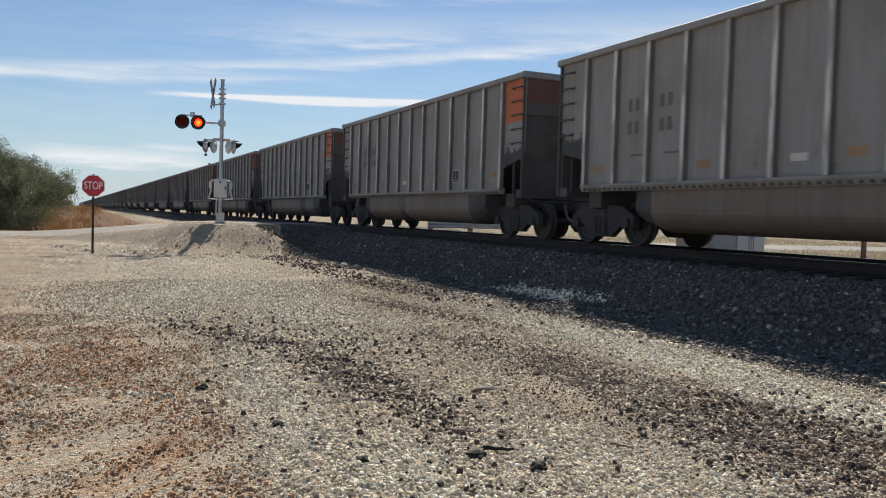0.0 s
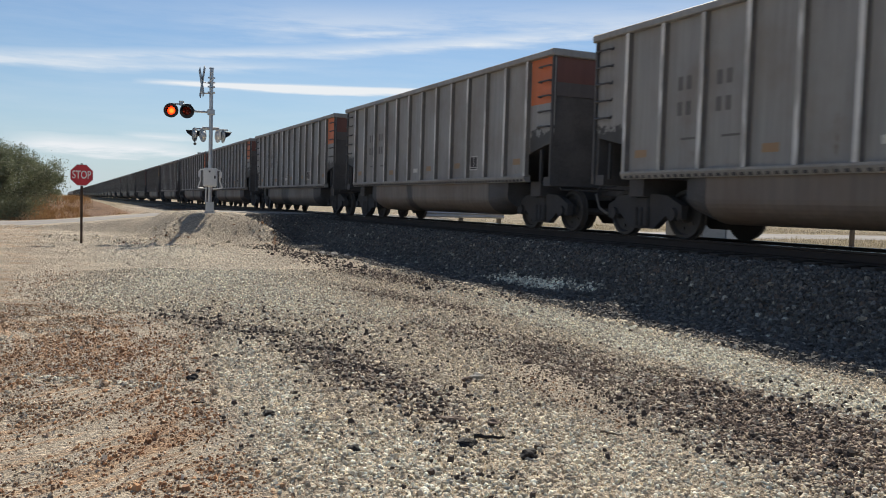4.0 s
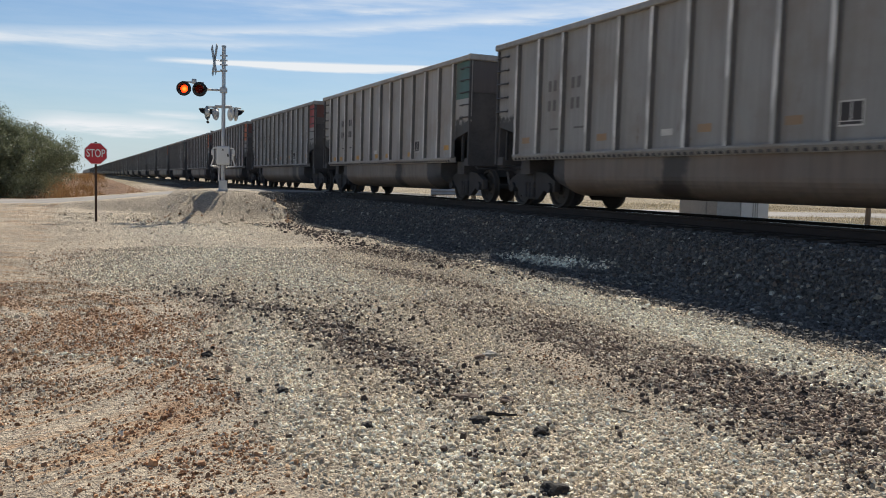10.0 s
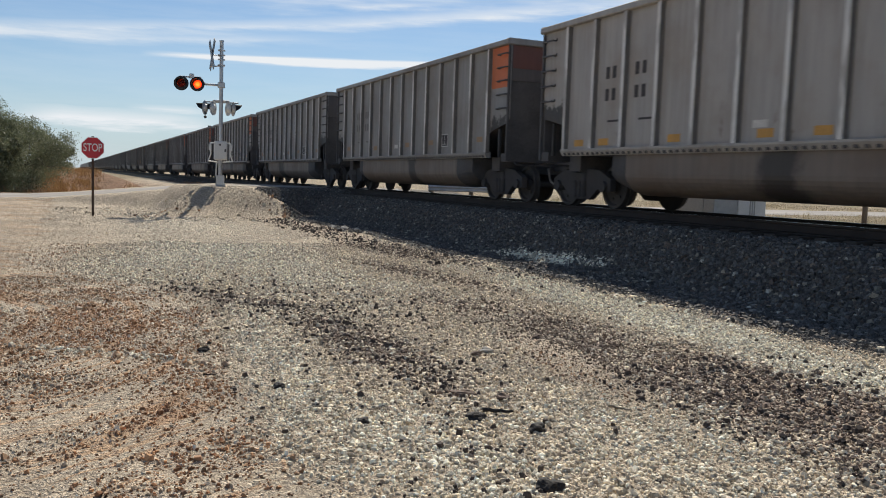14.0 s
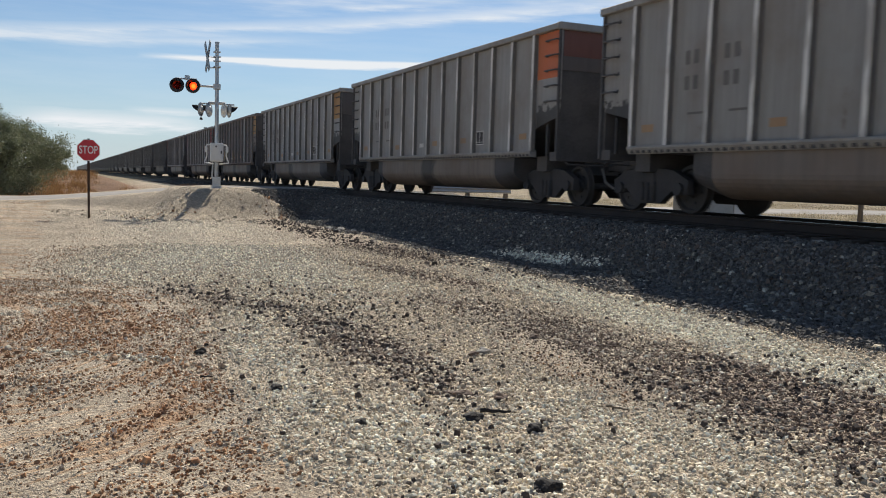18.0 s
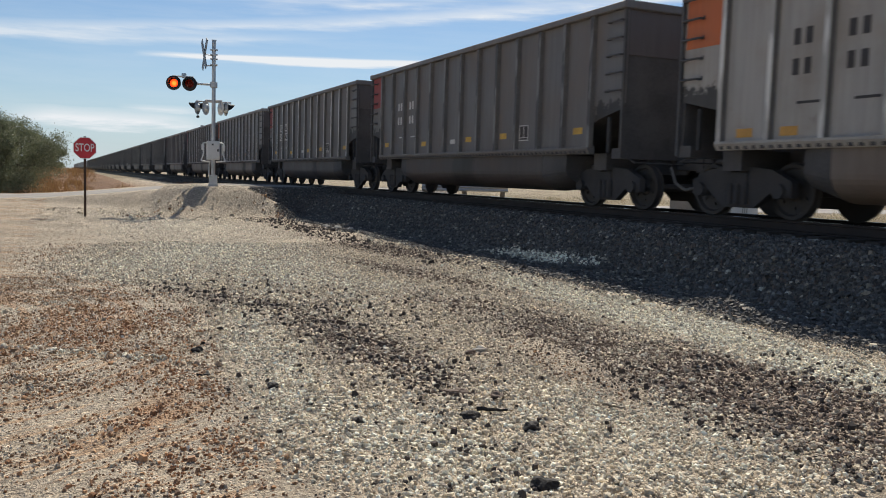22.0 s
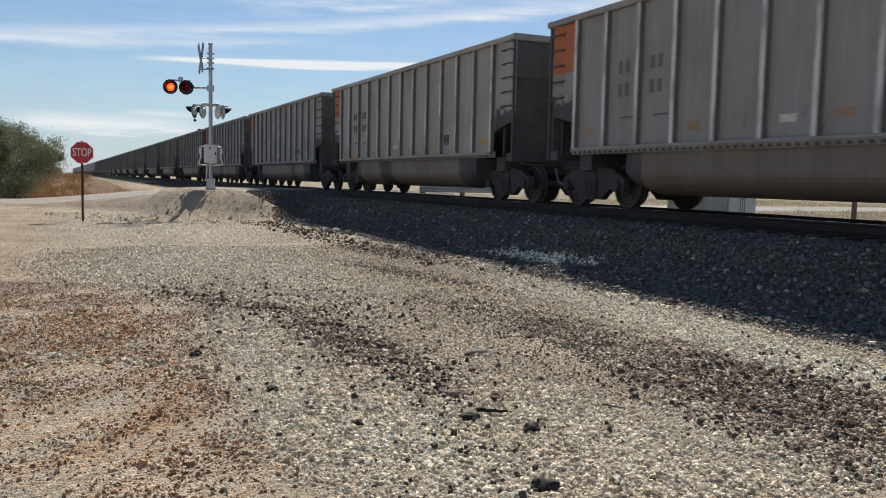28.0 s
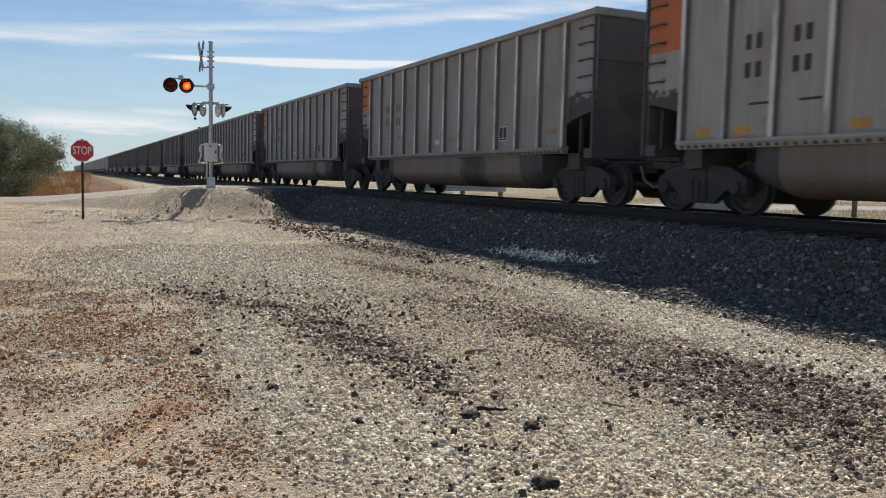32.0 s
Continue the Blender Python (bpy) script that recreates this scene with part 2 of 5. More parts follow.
M_RAILTOP = plain("polished rail head", (0.55, 0.55, 0.55), 0.22, 1.0, 0.1)
M_BARK = plain("rough grey bark", (0.10, 0.08, 0.065), 0.95, 0, 0.4, 10, 0.6)
M_WOOD = plain("weathered grey wood", (0.20, 0.16, 0.12), 0.9, 0, 0.35, 10, 0.4)
M_CHAR = plain("oily black lump", (0.02, 0.017, 0.016), 0.85, 0, 0.4, 30, 0.5)


def leaf_mat(name, a, b):
    n = Nodes(name, 0.6)
    c = n.mix(n.island(), a, b)
    n.b.inputs["Subsurface Weight"].default_value = 0.0
    m = n.done(c)
    tr = n.t.nodes.new("ShaderNodeBsdfTranslucent")
    mx = n.t.nodes.new("ShaderNodeMixShader")
    n.link(c, tr.inputs[0])
    mx.inputs[0].default_value = 0.3
    n.link(n.b.outputs[0], mx.inputs[1])
    n.link(tr.outputs[0], mx.inputs[2])
    n.link(mx.outputs[0], n.t.nodes["Material Output"].inputs[0])
    return m


M_LEAF = leaf_mat("olive mesquite leaves", (0.10, 0.115, 0.058), (0.25, 0.27, 0.165))
M_DRY = leaf_mat("dry straw grass", (0.25, 0.125, 0.05), (0.43, 0.27, 0.125))
M_STRAW = leaf_mat("pale field grass", (0.31, 0.25, 0.15), (0.45, 0.38, 0.24))


# ---- plan of the place ----
TRACK_X, RAIL_Z = 11.39, 1.0
GAUGE = 0.75
PITCH = 16.18


def smooth(a, b, v):
    u = np.clip((v - a) / (b - a), 0, 1)
    return u * u * (3 - 2 * u)


def road_mid(x):
    return 45.5 - 7.0 * smooth(-5, 8, x)


def road_z(x):
    return 0.08 + 0.87 * smooth(-3, 7.5, x)


def bumps(x, y):
    """Gentle unevenness of the yard."""
    return (0.030 * np.sin(0.9 * x + 0.35 * y) * np.sin(0.5 * y - 0.2 * x) + 0.02 * np.sin(2.1 * x - 0.7 * y + 1.0) * np.sin(1.3 * y + 0.4)
            + 0.012 * np.sin(4.7 * x + 1.9 * y) * np.sin(3.6 * y - 1.2 * x)
            + 0.008 * np.sin(9.1 * x - 3.1 * y + 2) * np.sin(7.7 * y + 2.6 * x) + 0.006 * np.sin(13.0 * x + 8.0 * y) * np.sin(5.0 * y - 11.0 * x + 1)
            + 0.02 * np.exp(-((y - 7.30 + 0.80 * (x - 0.1)) / 0.13) ** 2) * smooth(-2.5, -1.5, x) * (1 - smooth(0.7, 1.1, x)))


def ground_z(x, y):
    """Height of the ground: yard, ballast bank, signal mound, crossing road and the fields."""
    x, y = np.asarray(x, float), np.asarray(y, float)
    z = bumps(x, y) * (1 - smooth(30, 60, np.hypot(x, y)) * 0.7)
    off = np.abs(x - TRACK_X)
    wave = 0.10 * np.sin(0.55 * y) + 0.06 * np.sin(1.7 * y + 1)
    bank = 0.74 * (1 - smooth(1.75, 3.65 + wave, off))
    z = np.maximum(z, np.where(off < 6, bank + 0.25 * z * (bank < 0.4), -9))
    # the access strip beside the rails on the far side of the road
    z = np.maximum(z, 0.6 * smooth(43, 48, y) * (1 - smooth(3.0, 8.5, TRACK_X - x)) * (x < TRACK_X))
    # crossing road with its shoulders
    rise = road_z(x) * (1 - smooth(0.0, 1.0, (np.abs(y - road_mid(x)) - 4.3) / np.maximum(4.2 * road_z(x), 0.6)))
    z = np.maximum(z, np.where(x < TRACK_X + 6, rise, -9))
    # mound on which the signal stands
    edge = np.maximum.reduce([(np.abs(x - 5.0) - 0.95 - 0.12 * np.sin(2 * y)) * 1.5, (30.5 + 0.18 * np.sin(1.6 * x)) - y, y - 36])
    mound = 0.97 * (1 - smooth(-0.1, 2.4, edge))
    z = np.maximum(z, mound)
    # grassy bank beyond the road
    z = np.maximum(z, (0.95 + 0.25 * np.sin(0.5 * x + 0.3 * y)) * smooth(51, 62, y) * (1 - smooth(1.5, 6, x)) * (1 - smooth(70, 110, y)))
    # fields beyond the track
    z = np.where(x > TRACK_X + 3.5, np.maximum(z, 0.18 * smooth(3.5, 8, x - TRACK_X)), z)
    return z


def part(name, bm, material, parent=None, label="", smooth_faces=False):
    """Link a bmesh as one mesh object, under a thing or a part."""
    me = bpy.data.meshes.new(name)
    bm.to_mesh(me)
    bm.free()
    if material is not None:
        me.materials.append(material)
    if smooth_faces:
        for p in me.polygons:
            p.use_smooth = True
    ob = new(name, me)
    if parent is not None:
        ob.parent = parent
    if label:
        ob["label"] = label
    return ob


def share(name, ob, parent, m=None, material=None, label=""):
    """Another part on the mesh of ob."""
    o = new(name, ob.data)
    o.parent = parent
    if m is not None:
        o.matrix_basis = m
    if material is not None:
        o.material_slots[0].link = "OBJECT"
        o.material_slots[0].material = material
    if label:
        o["label"] = label
    return o


def box(bm, x0, x1, y0, y1, z0, z1, bevel=0.0):
    vs = [bm.verts.new((x, y, z)) for x in (x0, x1) for y in (y0, y1) for z in (z0, z1)]
    fs = [bm.faces.new([vs[i] for i in f]) for f in ((0, 1, 3, 2), (4, 6, 7, 5), (0, 4, 5, 1), (2, 3, 7, 6), (0, 2, 6, 4), (1, 5, 7, 3))]
    if bevel:
        es = list({e for f in fs for e in f.edges})
        bmesh.ops.bevel(bm, geom=es, offset=bevel, segments=1, affect="EDGES")
    return vs


def boxes(*items, bevel=0.0):
    bm = bmesh.new()
    for it in items:
        box(bm, *it, bevel=bevel)
    return bm


def tube(bm, p, q, r, n=8, r2=None, caps=True):
    """A round bar from p to q."""
    p, q = Vector(p), Vector(q)
    d = (q - p).normalized()
    u = d.orthogonal().normalized()
    w = d.cross(u)
    r2 = r if r2 is None else r2
    a = [bm.verts.new(p + (u * math.cos(i * math.tau / n) + w * math.sin(i * math.tau / n)) * r) for i in range(n)]
    b = [bm.verts.new(q + (u * math.cos(i * math.tau / n) + w * math.sin(i * math.tau / n)) * r2) for i in range(n)]
    for i in range(n):
        bm.faces.new((a[i], a[(i + 1) % n], b[(i + 1) % n], b[i]))
    if caps:
        bm.faces.new(a[::-1])
        bm.faces.new(b)


def tubes(*items, n=8):
    bm = bmesh.new()
    for p, q, r in items:
        tube(bm, p, q, r, n)
    return bm


def bar(bm, points, r, n=6):
    for p, q in zip(points, points[1:]):
        tube(bm, p, q, r, n)


def prism(bm, outline, axis, a, b):
    """Push an outline of (u, v) along an axis: x -> (y, z), y -> (x, z), z -> (x, y)."""
    def at(u, v, w):
        return {"x": (w, u, v), "y": (u, w, v), "z": (u, v, w)}[axis]
    lo = [bm.verts.new(at(u, v, a)) for u, v in outline]
    hi = [bm.verts.new(at(u, v, b)) for u, v in outline]
    n = len(outline)
    for i in range(n):
        bm.faces.new((lo[i], lo[(i + 1) % n], hi[(i + 1) % n], hi[i]))
    bm.faces.new(lo[::-1])
    bm.faces.new(hi)
    bmesh.ops.recalc_face_normals(bm, faces=bm.faces)


def lathe(bm, profile, axis_x=True, n=24):
    """Turn (along, radius) pairs round the x axis (or z)."""
    rings = []
    for a, r in profile:
        ring = []
        for i in range(n):
            c, s = math.cos(i * math.tau / n) * r, math.sin(i * math.tau / n) * r
            ring.append(bm.verts.new((a, c, s) if axis_x else (c, s, a)))
        rings.append(ring)
    for p, q in zip(rings, rings[1:]):
        for i in range(n):
            bm.faces.new((p[i], p[(i + 1) % n], q[(i + 1) % n], q[i]))
    bm.faces.new(rings[0][::-1])
    bm.faces.new(rings[-1])
    bmesh.ops.recalc_face_normals(bm, faces=bm.faces)


# ---- ground ----
def ground_colours(n, gravel):
    """Colour of yard, ballast, road and field by where a thing lies: soft-edged zones with ragged borders."""
    x, y = n.axis(0), n.axis(1)
    rag = n.noise(0.9, 5, 0.6)
    rag2 = n.noise(3.5, 4, 0.6)
    wig = n.math("MULTIPLY_ADD", rag, 1.6, n.math("MULTIPLY_ADD", rag2, 0.6, -1.1))

    def blob(cx, cy, rx, ry, turn=0.0, soft=0.5):
        c, s = math.cos(radians(turn)), math.sin(radians(turn))
        dx, dy = n.math("SUBTRACT", x, cx), n.math("SUBTRACT", y, cy)
        u = n.math("DIVIDE", n.math("ADD", n.math("MULTIPLY", dx, c), n.math("MULTIPLY", dy, s)), rx)
        v = n.math("DIVIDE", n.math("SUBTRACT", n.math("MULTIPLY", dy, c), n.math("MULTIPLY", dx, s)), ry)
        r = n.math("SQRT", n.math("ADD", n.math("MULTIPLY", u, u), n.math("MULTIPLY", v, v)))
        r = n.math("ADD", r, n.math("MULTIPLY", wig, 0.55))
        return n.ramp(r, 1 - soft, 1 + soft, 1, 0)

    fine = n.noise(30, 5, 0.7)
    mid = n.noise(5, 4, 0.6)
    loose = gravel[0][0] > 0.4
    pick = n.math("FRACT", n.math("MULTIPLY", n.island(), 37.7)) if loose else None

    def lay(fac, under, over):
        """Blend two grounds; among loose stones each one is wholly of the one or the other."""
        if loose:
            fac = n.ramp(n.math("SUBTRACT", fac, pick), -0.08, 0.08)
        return n.mix(fac, under, over)

    # near yard: soil darkened to paint shade between loose stones; further off fine packed gravel
    white = n.mix(n.ramp(fine, 0.3, 0.7), *gravel)
    if not loose:
        white = n.mix(n.ramp(n.math("ADD", y, n.math("MULTIPLY", wig, 2.0)), 13, 19, 0.92, 0), white, n.mix(n.ramp(fine, 0.3, 0.7), (0.065, 0.046, 0.033), (0.19, 0.145, 0.105)))
    white = lay(n.ramp(mid, 0.45, 0.78, 0, 0.35), white, GRIT_AND_SHADE)
    dirt = n.mix(n.ramp(fine, 0.3, 0.7), DIRT_LO, DIRT_HI) if not loose else n.mix(pick, (0.34, 0.165, 0.078), (0.60, 0.365, 0.20))
    dark = n.mix(n.ramp(fine, 0.3, 0.75), GRIT_AND_SHADE_LO, GRIT_AND_SHADE) if not loose else n.mix(pick, (0.13, 0.09, 0.066), (0.40, 0.31, 0.24))
    rock = n.mix(n.ramp(fine, 0.25, 0.75), ROCK_LO, ROCK_HI)
    straw = n.mix(n.ramp(n.noise(0.15, 6, 0.65), 0.35, 0.65), (0.25, 0.19, 0.11), (0.38, 0.31, 0.19))
    # trodden dirt on the open side of the yard, with bands of gravel left by wheels
    side = n.math("ADD", n.math("ADD", x, n.math("MULTIPLY", n.ramp(y, 10, 14.5), 1.5)), n.math("MULTIPLY", wig, 0.9))
    # ruts: shallow arcs scraped round a far centre
    arc = n.math("SQRT", n.math("ADD", n.math("POWER", n.math("ADD", x, 3.2), 2.0), n.math("POWER", n.math("SUBTRACT", y, 9.0), 2.0)))
    rut = n.t.nodes.new("ShaderNodeCombineXYZ")
    n.link(n.math("MULTIPLY", arc, 7.0), rut.inputs[0])
    n.link(n.math("MULTIPLY", x, 0.7), rut.inputs[1])
    bands = n.noise(1.0, 4, 0.6, rut.outputs[0], 0.5)
    soil = n.mix(n.ramp(rag2, 0.3, 0.7), (0.15, 0.087, 0.047), (0.31, 0.19, 0.105))
    if loose:
        soil = n.mix(pick, (0.31, 0.175, 0.092), (0.60, 0.40, 0.24))
    open_side = n.ramp(side, 0.75, 1.2, 1, 0)
    c = lay(n.math("MULTIPLY", open_side, n.ramp(bands, 0.40, 0.58, 0.55, 1.0)), white, soil)
    if not loose:
        dirt = n.mix(n.ramp(bands, 0.42, 0.6, 0, 0.6), dirt, soil)
        dirt = n.mix(n.ramp(rag2, 0.45, 0.7, 0, 0.6), dirt, (0.25, 0.145, 0.085))
    for b in DIRT_SPOTS:
        c = lay(n.math("MULTIPLY", blob(*b[:6]), b[6]), c, dirt)
    for b in DARK_SPOTS:
        c = lay(n.math("MULTIPLY", blob(*b[:6]), b[6]), c, dark)
    bright = n.mix(n.ramp(fine, 0.3, 0.65), tuple(v * 1.3 for v in gravel[0]), tuple(min(0.92, v * 1.25) for v in gravel[1]))
    for b in WHITE_SPOTS:
        c = lay(n.math("MULTIPLY", blob(*b[:6]), b[6]), c, bright)
    # ballast bank
    off = n.math("ABSOLUTE", n.math("SUBTRACT", x, TRACK_X))
    c = lay(n.ramp(n.math("ADD", off, n.math("MULTIPLY", wig, 0.4)), 4.35, 4.85, 1, 0), c, rock)
    c = lay(n.math("MULTIPLY", blob(*PALE_BALLAST[:6]), PALE_BALLAST[6]), c, bright)
    # scrub and field away from the yard
    c = n.mix(n.ramp(n.math("ADD", x, n.math("MULTIPLY", wig, 0.8)), 15.0, 17.5), c, straw)
    c = n.mix(n.math("MULTIPLY", n.ramp(n.math("ADD", y, n.math("MULTIPLY", wig, 1.5)), 46, 50), n.ramp(x, 4, 7, 1, 0)), c, n.mix(rag2, DIRT_LO, DIRT_HI))
    c = n.mix(n.ramp(y, 75, 120), c, straw)
    # scraped ridges of tyre treads, where the ground is bare
    tread = n.t.nodes.new("ShaderNodeCombineXYZ")
    n.link(n.math("MULTIPLY", arc, 26.0), tread.inputs[0])
    n.link(n.math("MULTIPLY", x, 2.2), tread.inputs[1])
    ridge = n.math("MULTIPLY", n.noise(1.0, 3, 0.6, tread.outputs[0], 0.4), open_side)
    return c, fine, ridge


GRAVEL_LO, GRAVEL_HI = (0.42, 0.335, 0.245), (0.80, 0.69, 0.53)
STONE_LO, STONE_HI = (0.65, 0.55, 0.405), (0.92, 0.815, 0.64)
DIRT_LO, DIRT_HI = (0.16, 0.079, 0.039), (0.39, 0.22, 0.115)
GRIT_AND_SHADE_LO, GRIT_AND_SHADE = (0.09, 0.062, 0.043), (0.275, 0.195, 0.135)
ROCK_LO, ROCK_HI = (0.05, 0.05, 0.05), (0.19, 0.182, 0.173)
# centre, half lengths, turn, softness, strength
DIRT_SPOTS = [(0.52, 5.4, 0.55, 1.7, -8, 0.95, 0.95), (0.42, 4.3, 0.55, 0.8, 0, 0.95, 0.9), (0.45, 8.8, 0.68, 1.7, -10, 0.95, 0.95), (-0.2, 8.2, 0.4, 0.45, 0, 0.7, 0.8), (-0.2, 5.5, 0.35, 0.6, 0, 0.8, 0.7), (-0.8, 17.5, 0.9, 7.0, -6, 0.95, 0.8), (0.85, 3.7, 0.45, 0.4, 0, 0.8, 0.7), (2.9, 28.4, 1.2, 0.8, 0, 0.9, 0.7), (6.5, 28.7, 1.1, 1.2, 0, 0.9, 0.8), (3.75, 5.6, 0.25, 1.8, -10, 0.9, 0.8), (3.4, 4.0, 0.3, 0.6, -20, 0.9, 0.4)]
# first two paint shadow bands along the road's edge, the fourth the train's shadow
DARK_SPOTS = [(-3.5, 40.3, 5.0, 0.55, -8, 0.7, 0.85), (1.8, 37.0, 2.2, 0.5, -28, 0.7, 0.7), (3.4, 30.6, 0.6, 1.0, 0, 0.9, 0.55), (6.3, 68, 2.2, 22, 0, 0.6, 0.8), (-1.2, 19.0, 1.0, 6.5, -10, 0.6, 0.9), (6.3, 24, 0.8, 4, 0, 0.8, 0.85), (5.9, 17.5, 0.6, 4.0, 8, 0.8, 0.85), (5.0, 12.3, 0.35, 3.0, 14, 0.9, 0.65), (4.35, 9.0, 0.4, 2.0, 4, 0.9, 0.6),
              (4.4, 6.6, 0.6, 1.7, -6, 0.95, 0.8), (4.7, 4.2, 1.3, 2.1, 0, 0.9, 0.92), (2.4, 7.2, 0.35, 1.9, 4, 0.9, 0.7), (1.9, 9.7, 0.5, 0.9, 30, 0.9, 0.6), (6.7, 28.6, 0.9, 0.6, 0, 0.8, 0.6)]
WHITE_SPOTS = [(0.1, 7.28, 1.0, 0.10, -40, 0.7, 0.6), (0.0, 6.05, 0.8, 0.14, 46, 0.8, 0.15), (0.05, 5.0, 0.5, 0.12, 46, 0.8, 0.15), (-0.3, 9.9, 0.7, 0.25, 35, 0.7, 0.5), (6.05, 7.6, 0.62, 5.0, -3, 0.5, 1.0), (1.45, 6.3, 0.3, 2.6, -6, 0.7, 0.7), (2.4, 16.0, 1.6, 4.2, -20, 0.7, 0.95), (1.75, 4.2, 0.55, 1.0, 0, 0.7, 0.8), (3.6, 11.6, 0.7, 1.8, 25, 0.8, 0.6), (3.2, 4.0, 0.7, 1.2, 0, 0.9, 0.6), (3.0, 23, 1.9, 4.0, 0, 0.7, 0.95), (3.2, 13.5, 1.0, 4.0, -5, 0.8, 0.8)]
PALE_BALLAST = (8.1, 13.6, 0.2, 1.6, 5, 0.6, 0.9)


def zone_material(name, stones=False):
    n = Nodes(name, 0.92)
    c, fine, ridge = ground_colours(n, (STONE_LO, STONE_HI) if stones else (GRAVEL_LO, GRAVEL_HI))
    if stones:
        v = n.island()
        c = n.mix(n.ramp(v, 0.0, 1.0, 0.0, 1.0), n.mix(1.0, c, (0.50, 0.48, 0.455), "MULTIPLY"), n.mix(1.0, c, (1.3, 1.3, 1.28), "MULTIPLY"))
        c = n.mix(n.ramp(v, 0.90, 0.92, 0, 0.75), c, (0.14, 0.10, 0.075))
        return n.done(c, None, n.noise(60, 4, 0.7), 0.5, 0.004)
    warp = n.t.nodes.new("ShaderNodeVectorMath")
    warp.operation = "MULTIPLY_ADD"
    nv = n.t.nodes.new("ShaderNodeTexNoise")
    nv.inputs["Scale"].default_value, nv.inputs["Detail"].default_value = 14, 4
    n.link(n.where, nv.inputs["Vector"])
    n.link(nv.outputs["Color"], warp.inputs[0])
    warp.inputs[1].default_value = (0.16, 0.16, 0.16)
    n.link(n.where, warp.inputs[2])
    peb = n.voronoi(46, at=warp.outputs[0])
    peb2 = n.voronoi(85, at=warp.outputs[0])
    v = n.voronoi(38, "Color", at=warp.outputs[0])
    c = n.mix(1.0, c, n.mix(n.ramp(n.noise(0.7, 5, 0.6), 0.3, 0.7), (0.78, 0.77, 0.76), (1.12, 1.12, 1.12)), "MULTIPLY")
    sepc = n.t.nodes.new("ShaderNodeSeparateColor")
    n.link(v, sepc.inputs[0])
    c = n.mix(n.ramp(sepc.outputs[0], 0, 1, 0.0, 0.6), c, n.mix(1.0, c, (1.7, 1.68, 1.62), "MULTIPLY"))
    # gaps between pebbles, then clumps, darkened: shade painted into the ground colour
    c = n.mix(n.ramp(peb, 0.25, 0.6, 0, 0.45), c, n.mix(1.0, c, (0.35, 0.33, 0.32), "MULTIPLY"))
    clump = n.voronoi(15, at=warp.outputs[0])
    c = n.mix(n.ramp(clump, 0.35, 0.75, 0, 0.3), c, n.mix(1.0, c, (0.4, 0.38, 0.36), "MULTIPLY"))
    h = n.math("ADD", n.math("MULTIPLY_ADD", ridge, 2.2, n.math("MULTIPLY_ADD", clump, -0.8, n.math("MULTIPLY", peb, -1.0))), n.math("MULTIPLY_ADD", peb2, -0.4, n.math("MULTIPLY", fine, 0.5)))
    return n.done(c, None, h, 1.0, 0.025)


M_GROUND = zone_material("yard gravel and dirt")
M_STONES = zone_material("loose gravel stones", True)


def spread(a, b, step, far, grow=1.35):
    inner = list(np.arange(a, b + 1e-6, step))
    s, lo, hi = step, [], []
    v = a
    while v > -far:
        s *= grow
        v -= s
        lo.append(v)
    s, v = step, b
    while v < far:
        s *= grow
        v += s
        hi.append(v)
    return np.array(lo[::-1] + inner + hi)


gx, gy = spread(-5, 16, 0.14, 3500, 1.22), spread(1, 50, 0.14, 3500, 1.22)
GX, GY = np.meshgrid(gx, gy, indexing="ij")
GZ = ground_z(GX, GY)
nx, ny = GX.shape
co = np.stack([GX, GY, GZ], -1).reshape(-1, 3)
ii = np.arange(nx * ny).reshape(nx, ny)
quads = np.stack([ii[:-1, :-1], ii[1:, :-1], ii[1:, 1:], ii[:-1, 1:]], -1).reshape(-1, 4)


def fast_mesh(name, co, faces, k):
    me = bpy.data.meshes.new(name)
    me.vertices.add(len(co))
    me.vertices.foreach_set("co", np.ascontiguousarray(co, np.float32).ravel())
    me.loops.add(faces.size)
    me.loops.foreach_set("vertex_index", np.ascontiguousarray(faces, np.int32).ravel())
    me.polygons.add(len(faces))
    me.polygons.foreach_set("loop_start", np.arange(0, faces.size, k, dtype=np.int32))
    me.polygons.foreach_set("use_smooth", np.zeros(len(faces), bool))
    me.update(calc_edges=True)
    return me


gm = fast_mesh("ground", co, quads, 4)
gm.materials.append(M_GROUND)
gm.polygons.foreach_set("use_smooth", [True] * len(gm.polygons))
ground = tagged(new("ground", gm), "pale gravel and orange dirt yard beside a railway", "ground", kind="structure")

# crossing road
n = Nodes("pale dusty asphalt", 0.9)
rn, rf = n.noise(0.7, 5, 0.6, n.scaled(0.25, 1.5, 1)), n.noise(40, 4, 0.7)
M_ROAD = n.done(n.mix(n.ramp(rf, 0.3, 0.7, 0, 0.4), n.mix(n.ramp(rn, 0.3, 0.7), (0.25, 0.23, 0.21), (0.39, 0.36, 0.325)), (0.17, 0.155, 0.14)), None, rf, 0.4, 0.006)
bm = bmesh.new()
prev = None
for xx in [-400, -200, -100, -60, -40, -30, -24, -20, -16, -14, -12, -10, -8, -6, -4, -2, 0, 2, 4, 6, 8, 9, TRACK_X - 0.83]:
    m0, z0 = float(road_mid(np.float64(xx))), float(road_z(np.float64(xx))) + 0.03
    row = [bm.verts.new((xx, m0 + o, z0 - abs(o) * 0.012 - (0.16 if abs(o) > 3.9 else 0))) for o in (-4.1, -3.8, -2, 0, 2, 3.8, 4.1)]
    if prev:
        for i in range(6):
            bm.faces.new((prev[i], row[i], row[i + 1], prev[i + 1]))
    prev = row
bmesh.ops.recalc_face_normals(bm, faces=bm.faces)
